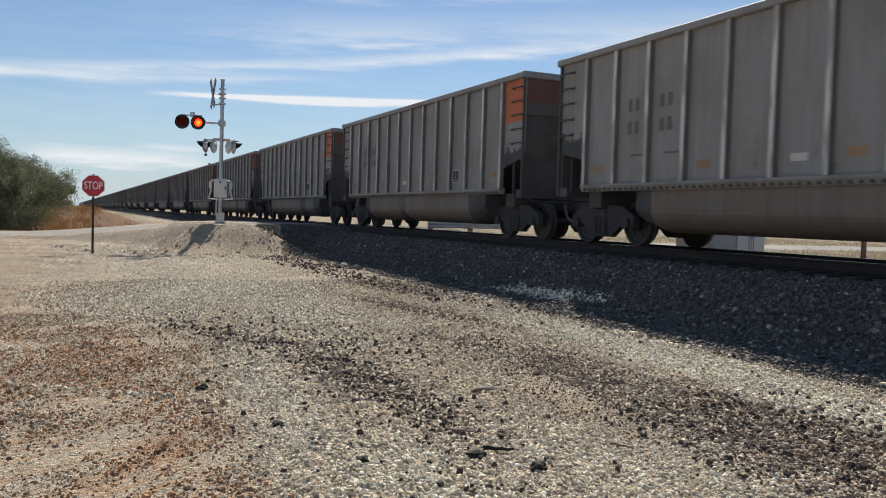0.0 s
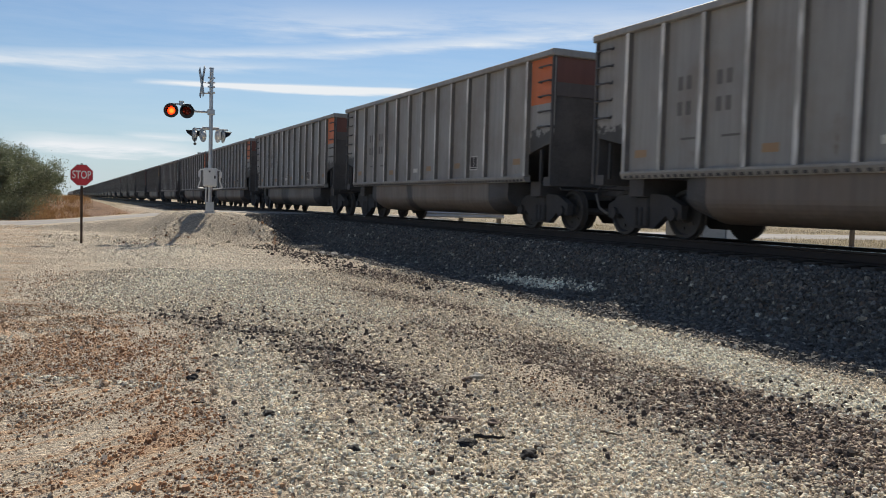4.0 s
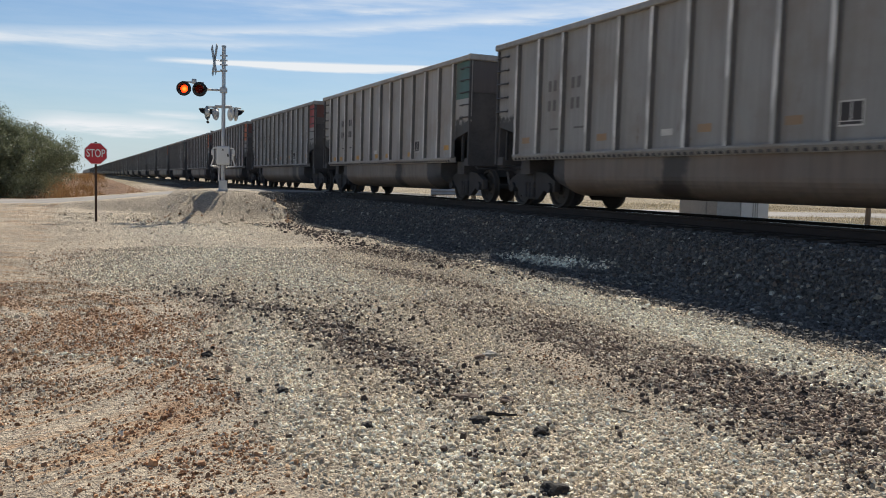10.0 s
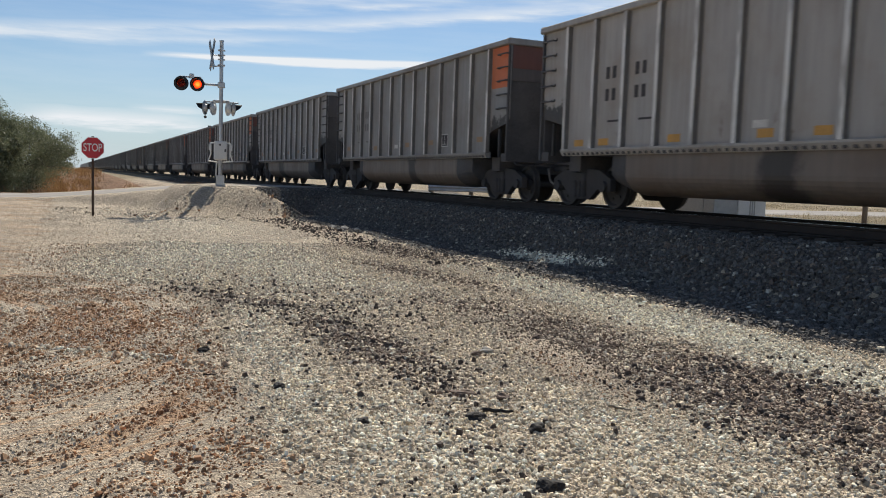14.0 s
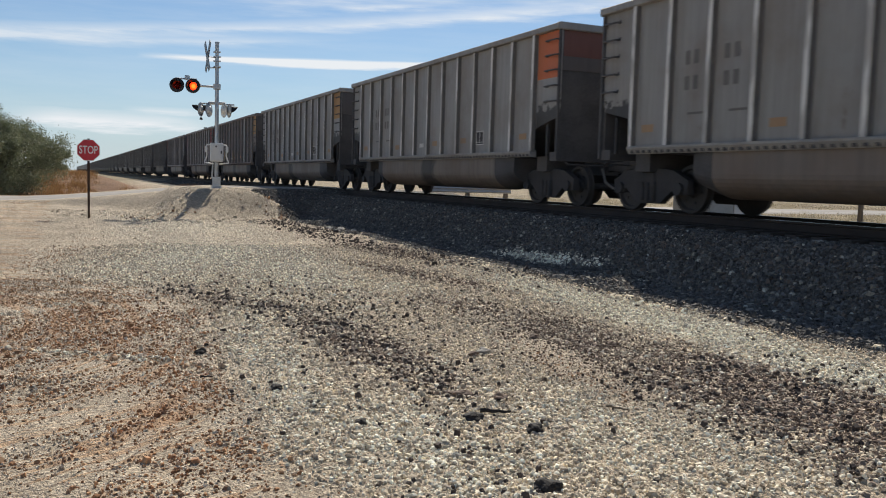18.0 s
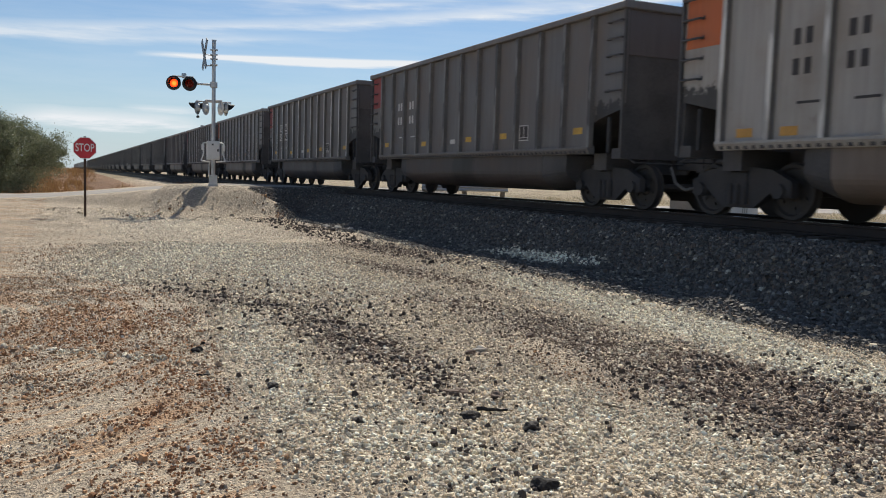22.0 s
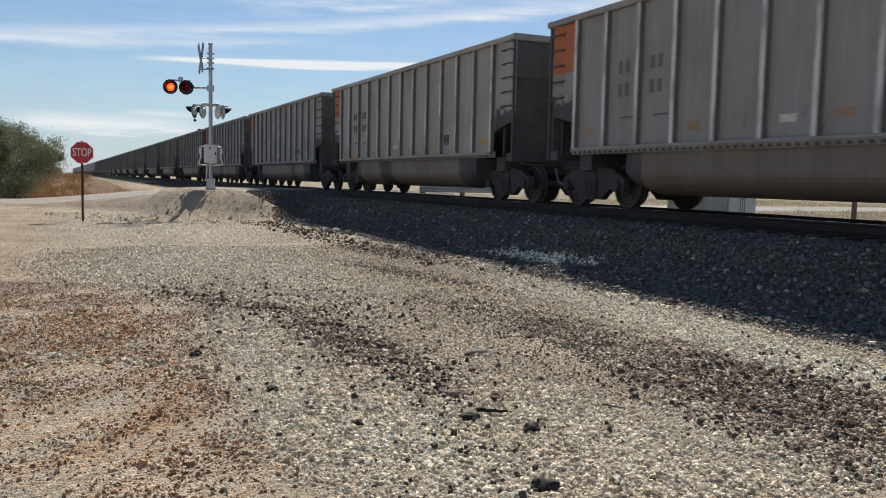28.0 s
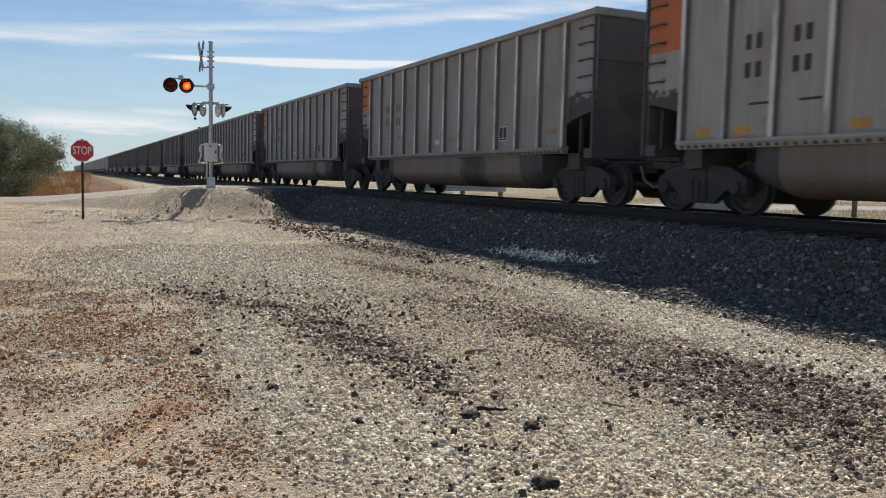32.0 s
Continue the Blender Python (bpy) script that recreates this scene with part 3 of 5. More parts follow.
road = tagged(part("road", bm, M_ROAD), "pale dusty asphalt road rising to a rail crossing", "road", kind="structure")

# ---- track ----
track = tagged(new("track"), "single railway track on dark crushed stone ballast", "railway track", kind="structure")
RAIL_PROFILE = [(-0.075, -0.185), (0.075, -0.185), (0.072, -0.17), (0.014, -0.15), (0.012, -0.045), (0.037, -0.035), (0.037, -0.006), (0.028, 0.0), (-0.028, 0.0), (-0.037, -0.006), (-0.037, -0.035), (-0.012, -0.045), (-0.014, -0.15), (-0.072, -0.17)]
for sx in (-1, 1):
    bm = bmesh.new()
    prism(bm, [(TRACK_X + sx * GAUGE + u, RAIL_Z + v) for u, v in RAIL_PROFILE], "y", -900, 2500)
    rail = part("rail", bm, M_RAILSIDE, track, "rusty steel rail with a polished head")
    rail.data.materials.append(M_RAILTOP)
    for p in rail.data.polygons:
        if p.normal.z > 0.9 and p.center.z > RAIL_Z - 0.01:
            p.material_index = 1

# ---- coal cars ----
WHEEL_R = 0.457
SPEED0, ACCEL, GAIN = 20.693, 0.0034, 0.00003


# the pull of the train is not quite even: seconds, metres by which it lags
LAG_T = (0, 2, 3, 7, 8, 10, 12, 14, 17, 18, 21, 23, 24, 28, 29, 30, 31, 31.7, 31.9, 32)
LAG_M = (0, 0.12, 0.20, 0.22, 0.11, 0.12, 0.11, 0.04, 0, -0.08, -0.07, 0.10, 0.12, 0.30, 0.36, 0.53, 0.63, 0.50, 0.05, 0)


def travelled(t):
    return SPEED0 * t + ACCEL * t * t + GAIN * t ** 3 - float(np.interp(t, LAG_T, LAG_M))


TOP, SILL, TUB = 4.0, 1.22, 0.31
HALF, SIDE_X = 7.3, 1.5
RIBS = [-6.2 + i * 12.4 / 12 for i in range(13)]


def stencils(car, ink, patch):
    """Paint marks of the near side: reporting mark as bars, the framed data panel, tags and reflectors."""
    def flat(name, items, material, label, x=-1.505):
        bm = bmesh.new()
        for y0, y1, z0, z1 in items:
            box(bm, x - 0.003, x, y0, y1, z0, z1)
        part(name, bm, material, car, label)
    F = 7.3
    # two letters left and right of a rib in two rows, in mirrored run of y because the side is read from the near bank
    for zc in (2.63, 2.19):
        for start in (2.5, 3.46):
            rows = []
            for s0 in (start, start + 0.22):
                y = F - s0
                rows.append((y - 0.12, y, zc, zc + 0.24))
            flat("reporting_mark", rows, ink, "illegible stencilled mark")
    for start in (2.62, 3.62):
        flat("weight_mark", [(F - start - 0.42, F - start, 1.76, 1.80)], ink, "small illegible stencilled line")
    y = F - 10.72
    flat("data_plate", [(y - 0.185, y + 0.185, 1.475, 1.79)], M_INK, "black field of the data panel", -1.5025)
    flat("data_panel", [(y - 0.21, y + 0.21, 1.45, 1.475), (y - 0.21, y + 0.21, 1.79, 1.815), (y - 0.21, y - 0.185, 1.475, 1.79), (y + 0.185, y + 0.21, 1.475, 1.79), (y - 0.01, y + 0.012, 1.53, 1.79), (y - 0.185, y + 0.185, 1.515, 1.53)], M_WHITE, "white framed data panel")
    y = F - 6.75
    flat("tag", [(y - 0.16, y + 0.16, 1.48, 1.6)], M_WHITE, "small white tag")
    low = ((1.6, 1.30), (2.5, 1.30), (4.69, 1.31), (6.87, 1.32), (7.98, 1.32), (10.1, 1.32), (13.0, 1.46))
    for s0, z0 in low if patch is M_AMBERPATCH else ((1.52, 1.5), (4.68, 1.46), (7.75, 1.5), (9.7, 1.52), (13.0, 1.52)):
        flat("reflector", [(F - s0 - 0.17, F - s0 + 0.17, z0, z0 + 0.14)], patch, "faded orange reflector patch")


def coal_car(paint, rib, tub, label, near=True, ink=None):
    """A gondola with deep belly tubs on two trucks. Its length lies along y, the rail's top is z = 0."""
    car = tagged(new("coal_car"), label, "railway car", "cars of the coal train")
    for s in (-1, 1):
        # side wall: between the end ribs down to the sill, in the end bays only above the slope sheet
        bm = bmesh.new()
        prism(bm, [(-HALF, 1.98), (-6.2, 1.74), (-6.2, SILL), (6.2, SILL), (6.2, 1.74), (HALF, 1.98), (HALF, TOP - 0.08), (-HALF, TOP - 0.08)], "x", s * (SIDE_X - 0.02), s * SIDE_X)
        part("side_wall", bm, paint, car)
        bm = boxes((s * 1.46 if s > 0 else -1.62, 1.62 if s > 0 else -1.46, -HALF - 0.02, HALF + 0.02, TOP - 0.13, TOP), bevel=0.015)
        part("top_chord", bm, paint, car)
        bm = bmesh.new()
        prism(bm, [(s * 1.44, SILL - 0.12), (s * 1.56, SILL - 0.12), (s * 1.62, SILL - 0.02), (s * 1.62, SILL + 0.02), (s * 1.44, SILL + 0.04)], "y", -6.25, 6.25)
        part("side_sill", bm, paint, car)
        # belly tub: a long trough with a rounded bottom
        arc = [(s * (0.86 + 0.64 * math.cos(a)), TUB + 0.42 - 0.42 * math.sin(a)) for a in [i * math.pi / 18 for i in range(19)]]
        bm = bmesh.new()
        prism(bm, [(s * 1.50, SILL - 0.1)] + arc + [(s * 0.22, SILL - 0.1)], "y", -4.3, 4.0)
        part("belly_tub", bm, tub, car)
        for e in (-1, 1):
            y0, y1 = (-5.25, -4.31) if e < 0 else (4.01, 4.5)
            bm = bmesh.new()
            inner, outer = (y1, y0) if e < 0 else (y0, y1)
            ring = [(s * 1.49, SILL - 0.12)] + arc + [(s * 0.22, SILL - 0.12)]
            a = [bm.verts.new((u, inner, v)) for u, v in ring]
            b = [bm.verts.new((u * 0.98, outer, SILL - 0.14 - (SILL - 0.14 - v) * 0.8)) for u, v in ring]
            for i in range(len(ring)):
                bm.faces.new((a[i], a[(i + 1) % len(ring)], b[(i + 1) % len(ring)], b[i]))
            bm.faces.new(b)
            bmesh.ops.recalc_face_normals(bm, faces=bm.faces)
            part("tub_slope", bm, M_BLACK, car)
        if s > 0 or not near:
            bm = bmesh.new()
            for y in RIBS:
                prism(bm, [(s * 1.501, y - 0.08), (s * 1.6, y - 0.05), (s * 1.6, y + 0.05), (s * 1.501, y + 0.08)], "z", SILL, TOP - 0.13)
            part("side_stiffening", bm, rib, car)
        elif near:
            for i, y in enumerate(RIBS):
                if i == 0:
                    bm = bmesh.new()
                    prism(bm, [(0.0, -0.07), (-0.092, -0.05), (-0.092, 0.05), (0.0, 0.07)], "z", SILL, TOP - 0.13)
                    # whole rib in the shade-dark flank colour, the outer face then gets rib paint
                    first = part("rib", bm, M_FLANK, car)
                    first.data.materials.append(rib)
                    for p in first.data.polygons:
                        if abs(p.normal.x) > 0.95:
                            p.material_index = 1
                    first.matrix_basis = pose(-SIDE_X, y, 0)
                else:
                    share("rib", first, car, pose(s * SIDE_X, y, 0, 0, 0, 0 if s < 0 else 180))
        for e in (-1, 1):
            # corner post, the bent brace behind it and the grab irons of the end bay
            bm = boxes((s * 1.5 - 0.05, s * 1.5 + 0.05, e * 7.26 - 0.03, e * 7.26 + 0.03, SILL - 0.2, TOP - 0.1))
            part("corner_post", bm, M_BLACK, car)
            if near and s < 0:
                bm = boxes((s * 1.47 - 0.03, s * 1.47 + 0.03, e * 6.78 - 0.03, e * 6.78 + 0.03, SILL - 0.1, 1.82))
                part("bay_post", bm, M_TRUCK, car)
                bm = bmesh.new()
                bar(bm, [(s * 1.5, -0.22, 0.05), (s * 1.51, -0.22, 0), (s * 1.60, -0.22, 0), (s * 1.60, 0.22, 0), (s * 1.51, 0.22, 0), (s * 1.5, 0.22, 0.05)], 0.02, 5)
                for zc in (2.32, 2.66, 3.0, 3.33, 3.66):
                    if zc == 2.32:
                        iron = part("grab_iron", bm, M_BLACK, car)
                        iron.matrix_basis = pose(0, e * 6.98, zc)
                    else:
                        share("grab_iron", iron, car, pose(0, e * 6.98, zc))
    for e in (-1, 1):
        bm = boxes((-1.48, 1.48, e * 7.22 - 0.03, e * 7.22 + 0.03, 3.0, TOP - 0.02))
        part("end_wall", bm, M_SOOT, car)
        bm = boxes((-1.48, 1.48, e * 7.20 - 0.03, e * 7.20 + 0.03, SILL - 0.1, 3.0))
        part("end_apron", bm, M_BLACK, car, "sooty black lower end sheet")
        bm = boxes((-1.6, 1.6, e * 7.26 - 0.08, e * 7.26 + 0.08, TOP - 0.14, TOP + 0.02), bevel=0.02)
        part("end_chord", bm, paint, car)
        # slope sheet from the end down into the tub
        bm = bmesh.new()
        prism(bm, [(e * 7.2, 2.12), (e * 7.2, 2.08), (e * 4.5, SILL - 0.15), (e * 4.5, SILL - 0.05)], "x", -1.48, 1.48)
        part("slope_sheet", bm, M_BLACK, car)
        bm = boxes((-1.5, 1.5, e * 7.1 - 0.16, e * 7.1 + 0.16, SILL - 0.22, SILL - 0.02), (-1.25, 1.25, e * 6.2 - 0.22, e * 6.2 + 0.22, 0.78, SILL - 0.1))
        part("end_sill", bm, M_BLACK, car)
        bm = boxes((-0.09, 0.09, e * 7.2, e * 7.95, 0.80, 1.02), (-0.17, 0.17, e * 7.86, e * 8.085, 0.76, 1.06), bevel=0.02)
        part("coupler", bm, M_BLACK, car)
        bm = bmesh.new()
        bar(bm, [(-0.35, e * 7.35, 0.85), (-0.42, e * 7.6, 0.55), (-0.38, e * 7.85, 0.42), (-0.2, e * 8.05, 0.5)], 0.03, 6)
        part("brake_hose", bm, M_HOSE, car)
        bm = bmesh.new()
        bar(bm, [(-1.3, e * 7.3, 0.98), (-1.3, e * 7.42, 0.92), (1.3, e * 7.42, 0.92), (1.3, e * 7.3, 0.98)], 0.016, 5)
        part("uncoupling_lever", bm, M_BLACK, car)
    bm = boxes((-0.2, 0.2, -7.2, 7.2, 0.72, SILL - 0.06))
    part("centre_sill", bm, M_BLACK, car)
    bm = boxes((-1.48, 1.48, -4.9, 4.9, SILL - 0.09, SILL - 0.05))
    part("floor_plate", bm, M_BLACK, car)
    bm = bmesh.new()
    tube(bm, (0.9, -5.9, 0.95), (0.9, -5.0, 0.95), 0.16, 10)
    part("brake_cylinder", bm, M_BLACK, car)
    if near:
        bm = bmesh.new()
        for i in range(70):
            y = -6.1 + i * 12.2 / 69
            box(bm, -1.606, -1.57, y - 0.032, y + 0.032, SILL - 0.105, SILL - 0.055)
        part("rivet_strip", bm, M_BLACK, car)["kind"] = "stuff"
        stencils(car, ink, M_AMBERPATCH if paint is M_PALE else M_YELLOW if paint is M_DARK else M_FADED)
    # trucks
    for e in (-1, 1):
        if e < 0:
            truck = truck_of(car, near)
        else:
            copy_part(truck, car, pose(0, 6.2, 0))
    return car


def copy_part(ob, parent, m):
    made = copy_thing(ob, m)
    made.parent = parent
    return made


def truck_of(car, near):
    """A three-piece truck with two turning wheelsets."""
    truck = new("truck")
    truck.parent = car
    truck.matrix_basis = pose(0, -6.2, 0)
    for s in (-1, 1):
        bm = bmesh.new()
        prism(bm, [(-1.12, 0.36), (-1.12, 0.62), (-0.72, 0.80), (-0.32, 0.84), (0.32, 0.84), (0.72, 0.80), (1.12, 0.62), (1.12, 0.36), (0.80, 0.36), (0.74, 0.46), (0.34, 0.17), (-0.34, 0.17), (-0.74, 0.46), (-0.80, 0.36)], "x", s * 0.93, s * 1.08)
        part("side_frame", bm, M_TRUCK, truck)
        if not near:
            continue
        bm = bmesh.new()
        for yy in (-0.16, 0.0, 0.16):
            tube(bm, (s * 1.1, yy, 0.22), (s * 1.1, yy, 0.58), 0.065, 8)
        part("spring_nest", bm, M_TRUCK, truck)
        for yy in (-0.9, 0.9):
            bm = bmesh.new()
            tube(bm, (s * 1.02, yy, 0.457), (s * 1.15, yy, 0.457), 0.12, 12)
            part("bearing_cap", bm, M_TRUCK, truck)
    bm = boxes((-1.12, 1.12, -0.2, 0.2, 0.52, 0.78), bevel=0.03)
    part("bolster", bm, M_TRUCK, truck)
    for yy in (-0.9, 0.9):
        bm = bmesh.new()
        for s in (-1, 1):
            lathe(bm, [(s * 0.685, 0.482), (s * 0.715, 0.487), (s * 0.722, 0.457), (s * 0.82, 0.450), (s * 0.825, 0.39), (s * 0.77, 0.36), (s * 0.76, 0.16), (s * 0.83, 0.13)], True, 28)
        tube(bm, (-0.95, 0, 0), (0.95, 0, 0), 0.08, 10)
        for k in range(6):
            a = k * math.tau / 6
            for s in (-1, 1):
                tube(bm, (s * 0.80, 0.26 * math.cos(a), 0.26 * math.sin(a)), (s * 0.775, 0.26 * math.cos(a), 0.26 * math.sin(a)), 0.03, 6)
        w = part("wheelset", bm, M_STEEL, truck)
        w.matrix_basis = pose(0, yy, WHEEL_R)
        walk(w, [(k / FPS, pose(0, yy, WHEEL_R, math.degrees(travelled(k / FPS) / WHEEL_R) % 360)) for k in range(int(32 * FPS) + 1)])
    return truck


# which car wears what, counted from the first car in view; those not named are plain grey
CAR_LABELS = {
    "grey": "weathered grey steel coal car with vertical ribs",
    "dark": "sooty black coal car with white markings",
    "brown": "weathered dark brown coal car with vertical ribs",
    "pale": "pale weathered aluminium coal car with vertical ribs",
    "slate": "sooty dark grey coal car with pale worn ribs",
}
PAINTS = {"grey": (M_GREY, M_RIB_GREY, M_TUB_GREY, M_FADEINK), "dark": (M_DARK, M_RIB_DARK, M_TUB_DARK, M_WHITE), "brown": (M_BROWN, M_RIB_BROWN, M_TUB_GREY, M_WHITE), "pale": (M_PALE, M_RIB_GREY, M_TUB_GREY, M_INK), "slate": (M_DARK, M_RIB_GREY, M_TUB_DARK, M_WHITE)}
KINDS = {10: "pale", 14: "pale", 18: "pale", 21: "pale", 28: "pale", 33: "pale", 37: "pale", 41: "pale", 12: "dark", 29: "dark", 11: "brown", 26: "brown", 30: "slate", 44: "pale"}
O, R_, T_, A_ = (M_ORANGE, "orange"), (M_RED, "red"), (M_TEAL, "teal"), (M_AMBER, "amber")
# painted end bay that leads (towards the yard) or trails
LEAD = {0: O, 1: O, 2: O, 3: R_, 4: O, 5: O, 6: O, 7: O, 8: O, 9: O, 10: T_, 11: A_, 12: R_, 13: O, 14: T_, 15: R_, 16: O, 17: O, 18: T_, 19: O, 21: O, 22: O, 23: O, 24: O, 25: A_, 26: A_, 27: R_}
TRAIL = {27: R_, 28: O, 29: R_, 30: R_, 31: O, 32: R_, 33: R_, 34: O, 35: O, 36: O, 37: O, 38: O, 39: O, 40: O, 41: O, 42: O, 43: O, 45: O, 46: O, 48: O, 49: O}
FIRST, LAST, DETAILED = -2, 88, 54
templates, cars = {}, []
for k in range(FIRST, LAST + 1):
    kind = KINDS.get(k, "grey")
    key = (kind, k < DETAILED)
    at = pose(TRACK_X, 16.04 - HALF + PITCH * k, RAIL_Z)
    if key not in templates:
        paint, rib, tub, ink = PAINTS[kind]
        c = coal_car(paint, rib, tub, CAR_LABELS[kind], k < DETAILED, ink)
        c.matrix_basis = at
        templates[key] = c
    else:
        c = copy_thing(templates[key], at)
    cars.append((k, c))


def end_paint(c, e, material, word, low=2.85):
    """The painted panel of one end bay and the upper end sheet in the same colour."""
    bm = boxes((-1.506, -1.501, min(e * 6.3, e * 7.18), max(e * 6.3, e * 7.18), low, TOP - 0.135))
    part("bay_panel", bm, material, c, "faded %s end panel" % word)
    if word not in ("orange", "red"):
        return
    bm = boxes((-1.47, 1.47, min(e * 7.252, e * 7.256), max(e * 7.252, e * 7.256), 3.3, TOP - 0.145))
    part("end_panel", bm, M_ENDPAINT, c, "sooted reddish end sheet")


def mark_plate(c, s0, s1, z0, z1):
    bm = boxes((-1.5045, -1.501, HALF - s1, HALF - s0, z0, z1))
    part("mark_plate", bm, M_WHITE, c, "white plate behind the mark")


for k, c in cars:
    if k in (3, 4, 30):
        for s0, s1, z0 in ((2.4, 2.95, 2.58), (3.38, 3.9, 2.58), (2.4, 2.95, 2.14), (3.38, 3.9, 2.14)):
            mark_plate(c, s0, s1, z0, z0 + 0.34)
        for ch in c.children:
            if ch.name.startswith("reporting_mark"):
                ch.material_slots[0].link = "OBJECT"
                ch.material_slots[0].material = M_INK
    if k == 10:
        for i in range(6):
            y = HALF - 4.9 - i * 0.95
            for lean in (-1, 1):
                bm = boxes((-0.002, 0.0, -0.03, 0.03, -0.36, 0.36))
                o = part("spray_stroke", bm, M_WHITE, c, "pale sprayed stroke")
                o.matrix_basis = pose(-1.503 - (0.002 if lean > 0 else 0), y, 1.85, lean * 24)
    if k == 21:
        for i, (s0, z, h, lean) in enumerate(((1.9, 2.6, 0.3, 20), (2.1, 2.45, 0.25, -40), (1.75, 1.75, 0.3, 15), (2.5, 1.7, 0.25, -20), (2.95, 1.7, 0.3, 30), (3.5, 1.65, 0.22, -30), (4.0, 1.6, 0.2, 60))):
            bm = boxes((-0.002, 0.0, -0.025, 0.025, -h, h))
            o = part("spray_stroke", bm, M_WHITE, c, "pale sprayed stroke")
            o.matrix_basis = pose(-1.503 - 0.002 * (i % 2), HALF - s0, z, lean)
    if k in (3, 12, 17):
        part("amber_patch", boxes((-1.512, -1.509, HALF - 13.2, HALF - 12.82, 1.50, 1.76)), M_AMBERPATCH, c, "bright amber reflector patch")
    if k == 12:
        part("red_tag", boxes((-1.506, -1.502, HALF - 13.5, HALF - 13.36, 1.50, 1.62)), M_RED, c, "small red tag")
        part("white_strip", boxes((-1.506, -1.502, HALF - 13.2, HALF - 12.9, 1.28, 1.33)), M_WHITE, c, "white strip")
    if k == 26:
        for s0 in (1.35, 4.42, 7.53):
            part("reflector_strip", boxes((-1.6005, -1.594, HALF - s0 - 0.05, HALF - s0 + 0.05, 1.42, 2.02)), M_AMBERPATCH, c, "upright amber reflector strip")
        bm = boxes((-1.62, -1.601, HALF - 11.5, HALF - 11.28, SILL + 0.05, TOP - 0.14))
        part("white_rib", bm, M_RIBWEAR, c, "rib rubbed to pale bare metal")
    if k in LEAD:
        end_paint(c, -1, *LEAD[k], low=2.05 if k == 12 else 2.85)
        c["label"] = c["label"] + " and %s end" % LEAD[k][1]
    if k in TRAIL:
        end_paint(c, 1, *TRAIL[k])
        if k not in LEAD:
            c["label"] = c["label"] + " and %s end" % TRAIL[k][1]


# ---- stop sign ----
def stop_sign():
    sign = tagged(new("stop_sign"), "red octagonal stop sign on a rusty steel post", "road sign")
    x, y = 0.60, 28.4
    z0 = float(ground_z(x, y))
    sign.matrix_basis = pose(x, y, z0, 0, 0, -2)
    bm = boxes((-0.035, 0.035, -0.012, 0.012, -0.3, 2.48), (-0.035, -0.023, -0.012, 0.03, -0.3, 2.48), (0.023, 0.035, -0.012, 0.03, -0.3, 2.48))
    part("post", bm, M_POST, sign)
    zc, r = 2.12, 0.328 / math.cos(math.pi / 8)
    def octagon(rr, y0, y1):
        b = bmesh.new()
        prism(b, [(rr * math.cos(math.pi / 8 + i * math.pi / 4), zc + rr * math.sin(math.pi / 8 + i * math.pi / 4)) for i in range(8)], "y", y0, y1)
        return b
    part("border", octagon(r, -0.022, -0.014), M_SIGNWHITE, sign, "white sign border")
    part("plate", octagon(r * 0.95, -0.027, -0.0221), M_SIGNRED, sign, "red sign plate")
    cu = bpy.data.curves.new("lettering", "FONT")
    cu.body, cu.size, cu.align_x, cu.align_y, cu.extrude = "STOP", 0.36, "CENTER", "CENTER", 0.002
    cu.offset = 0.004
    tx = new("lettering", cu)
    tx.parent = sign
    cu.materials.append(M_SIGNWHITE)
    tx.matrix_basis = pose(0, -0.03, zc, 90) @ Matrix.Diagonal((0.63, 0.96, 1, 1))
    tx["label"] = "white letters"
    return sign


stop_sign()


# ---- crossing signal ----
n = Nodes("red signal glow", 0.5)
n.b.inputs["Emission Color"].default_value, n.b.inputs["Emission Strength"].default_value = (1.0, 0.085, 0.01, 1), 4.5
rad = n.t.nodes.new("ShaderNodeVectorMath")
rad.operation = "LENGTH"
n.link(n.where, rad.inputs[0])
n.link(n.mix(n.ramp(rad.outputs["Value"], 0.03, 0.12), (1.0, 0.22, 0.03), (1.0, 0.05, 0.008)), n.b.inputs["Emission Color"])
M_GLOW = n.done((0.3, 0.03, 0.01))
n = Nodes("red lens glass", 0.15)
M_LENS = n.done((0.25, 0.02, 0.015))
tr = n.t.nodes.new("ShaderNodeBsdfTransparent")
tr.inputs[0].default_value = (1.0, 0.55, 0.42, 1)
mx = n.t.nodes.new("ShaderNodeMixShader")
mx.inputs[0].default_value = 0.85
n.link(n.b.outputs[0], mx.inputs[1])
n.link(tr.outputs[0], mx.inputs[2])
n.link(mx.outputs[0], n.t.nodes["Material Output"].inputs[0])
M_DARKLENS = plain("dark red reflector", (0.30, 0.05, 0.05), 0.4)
SIG_X, SIG_Y, SIG_Z = 5.0, 31.6, 0.98
rotors = []


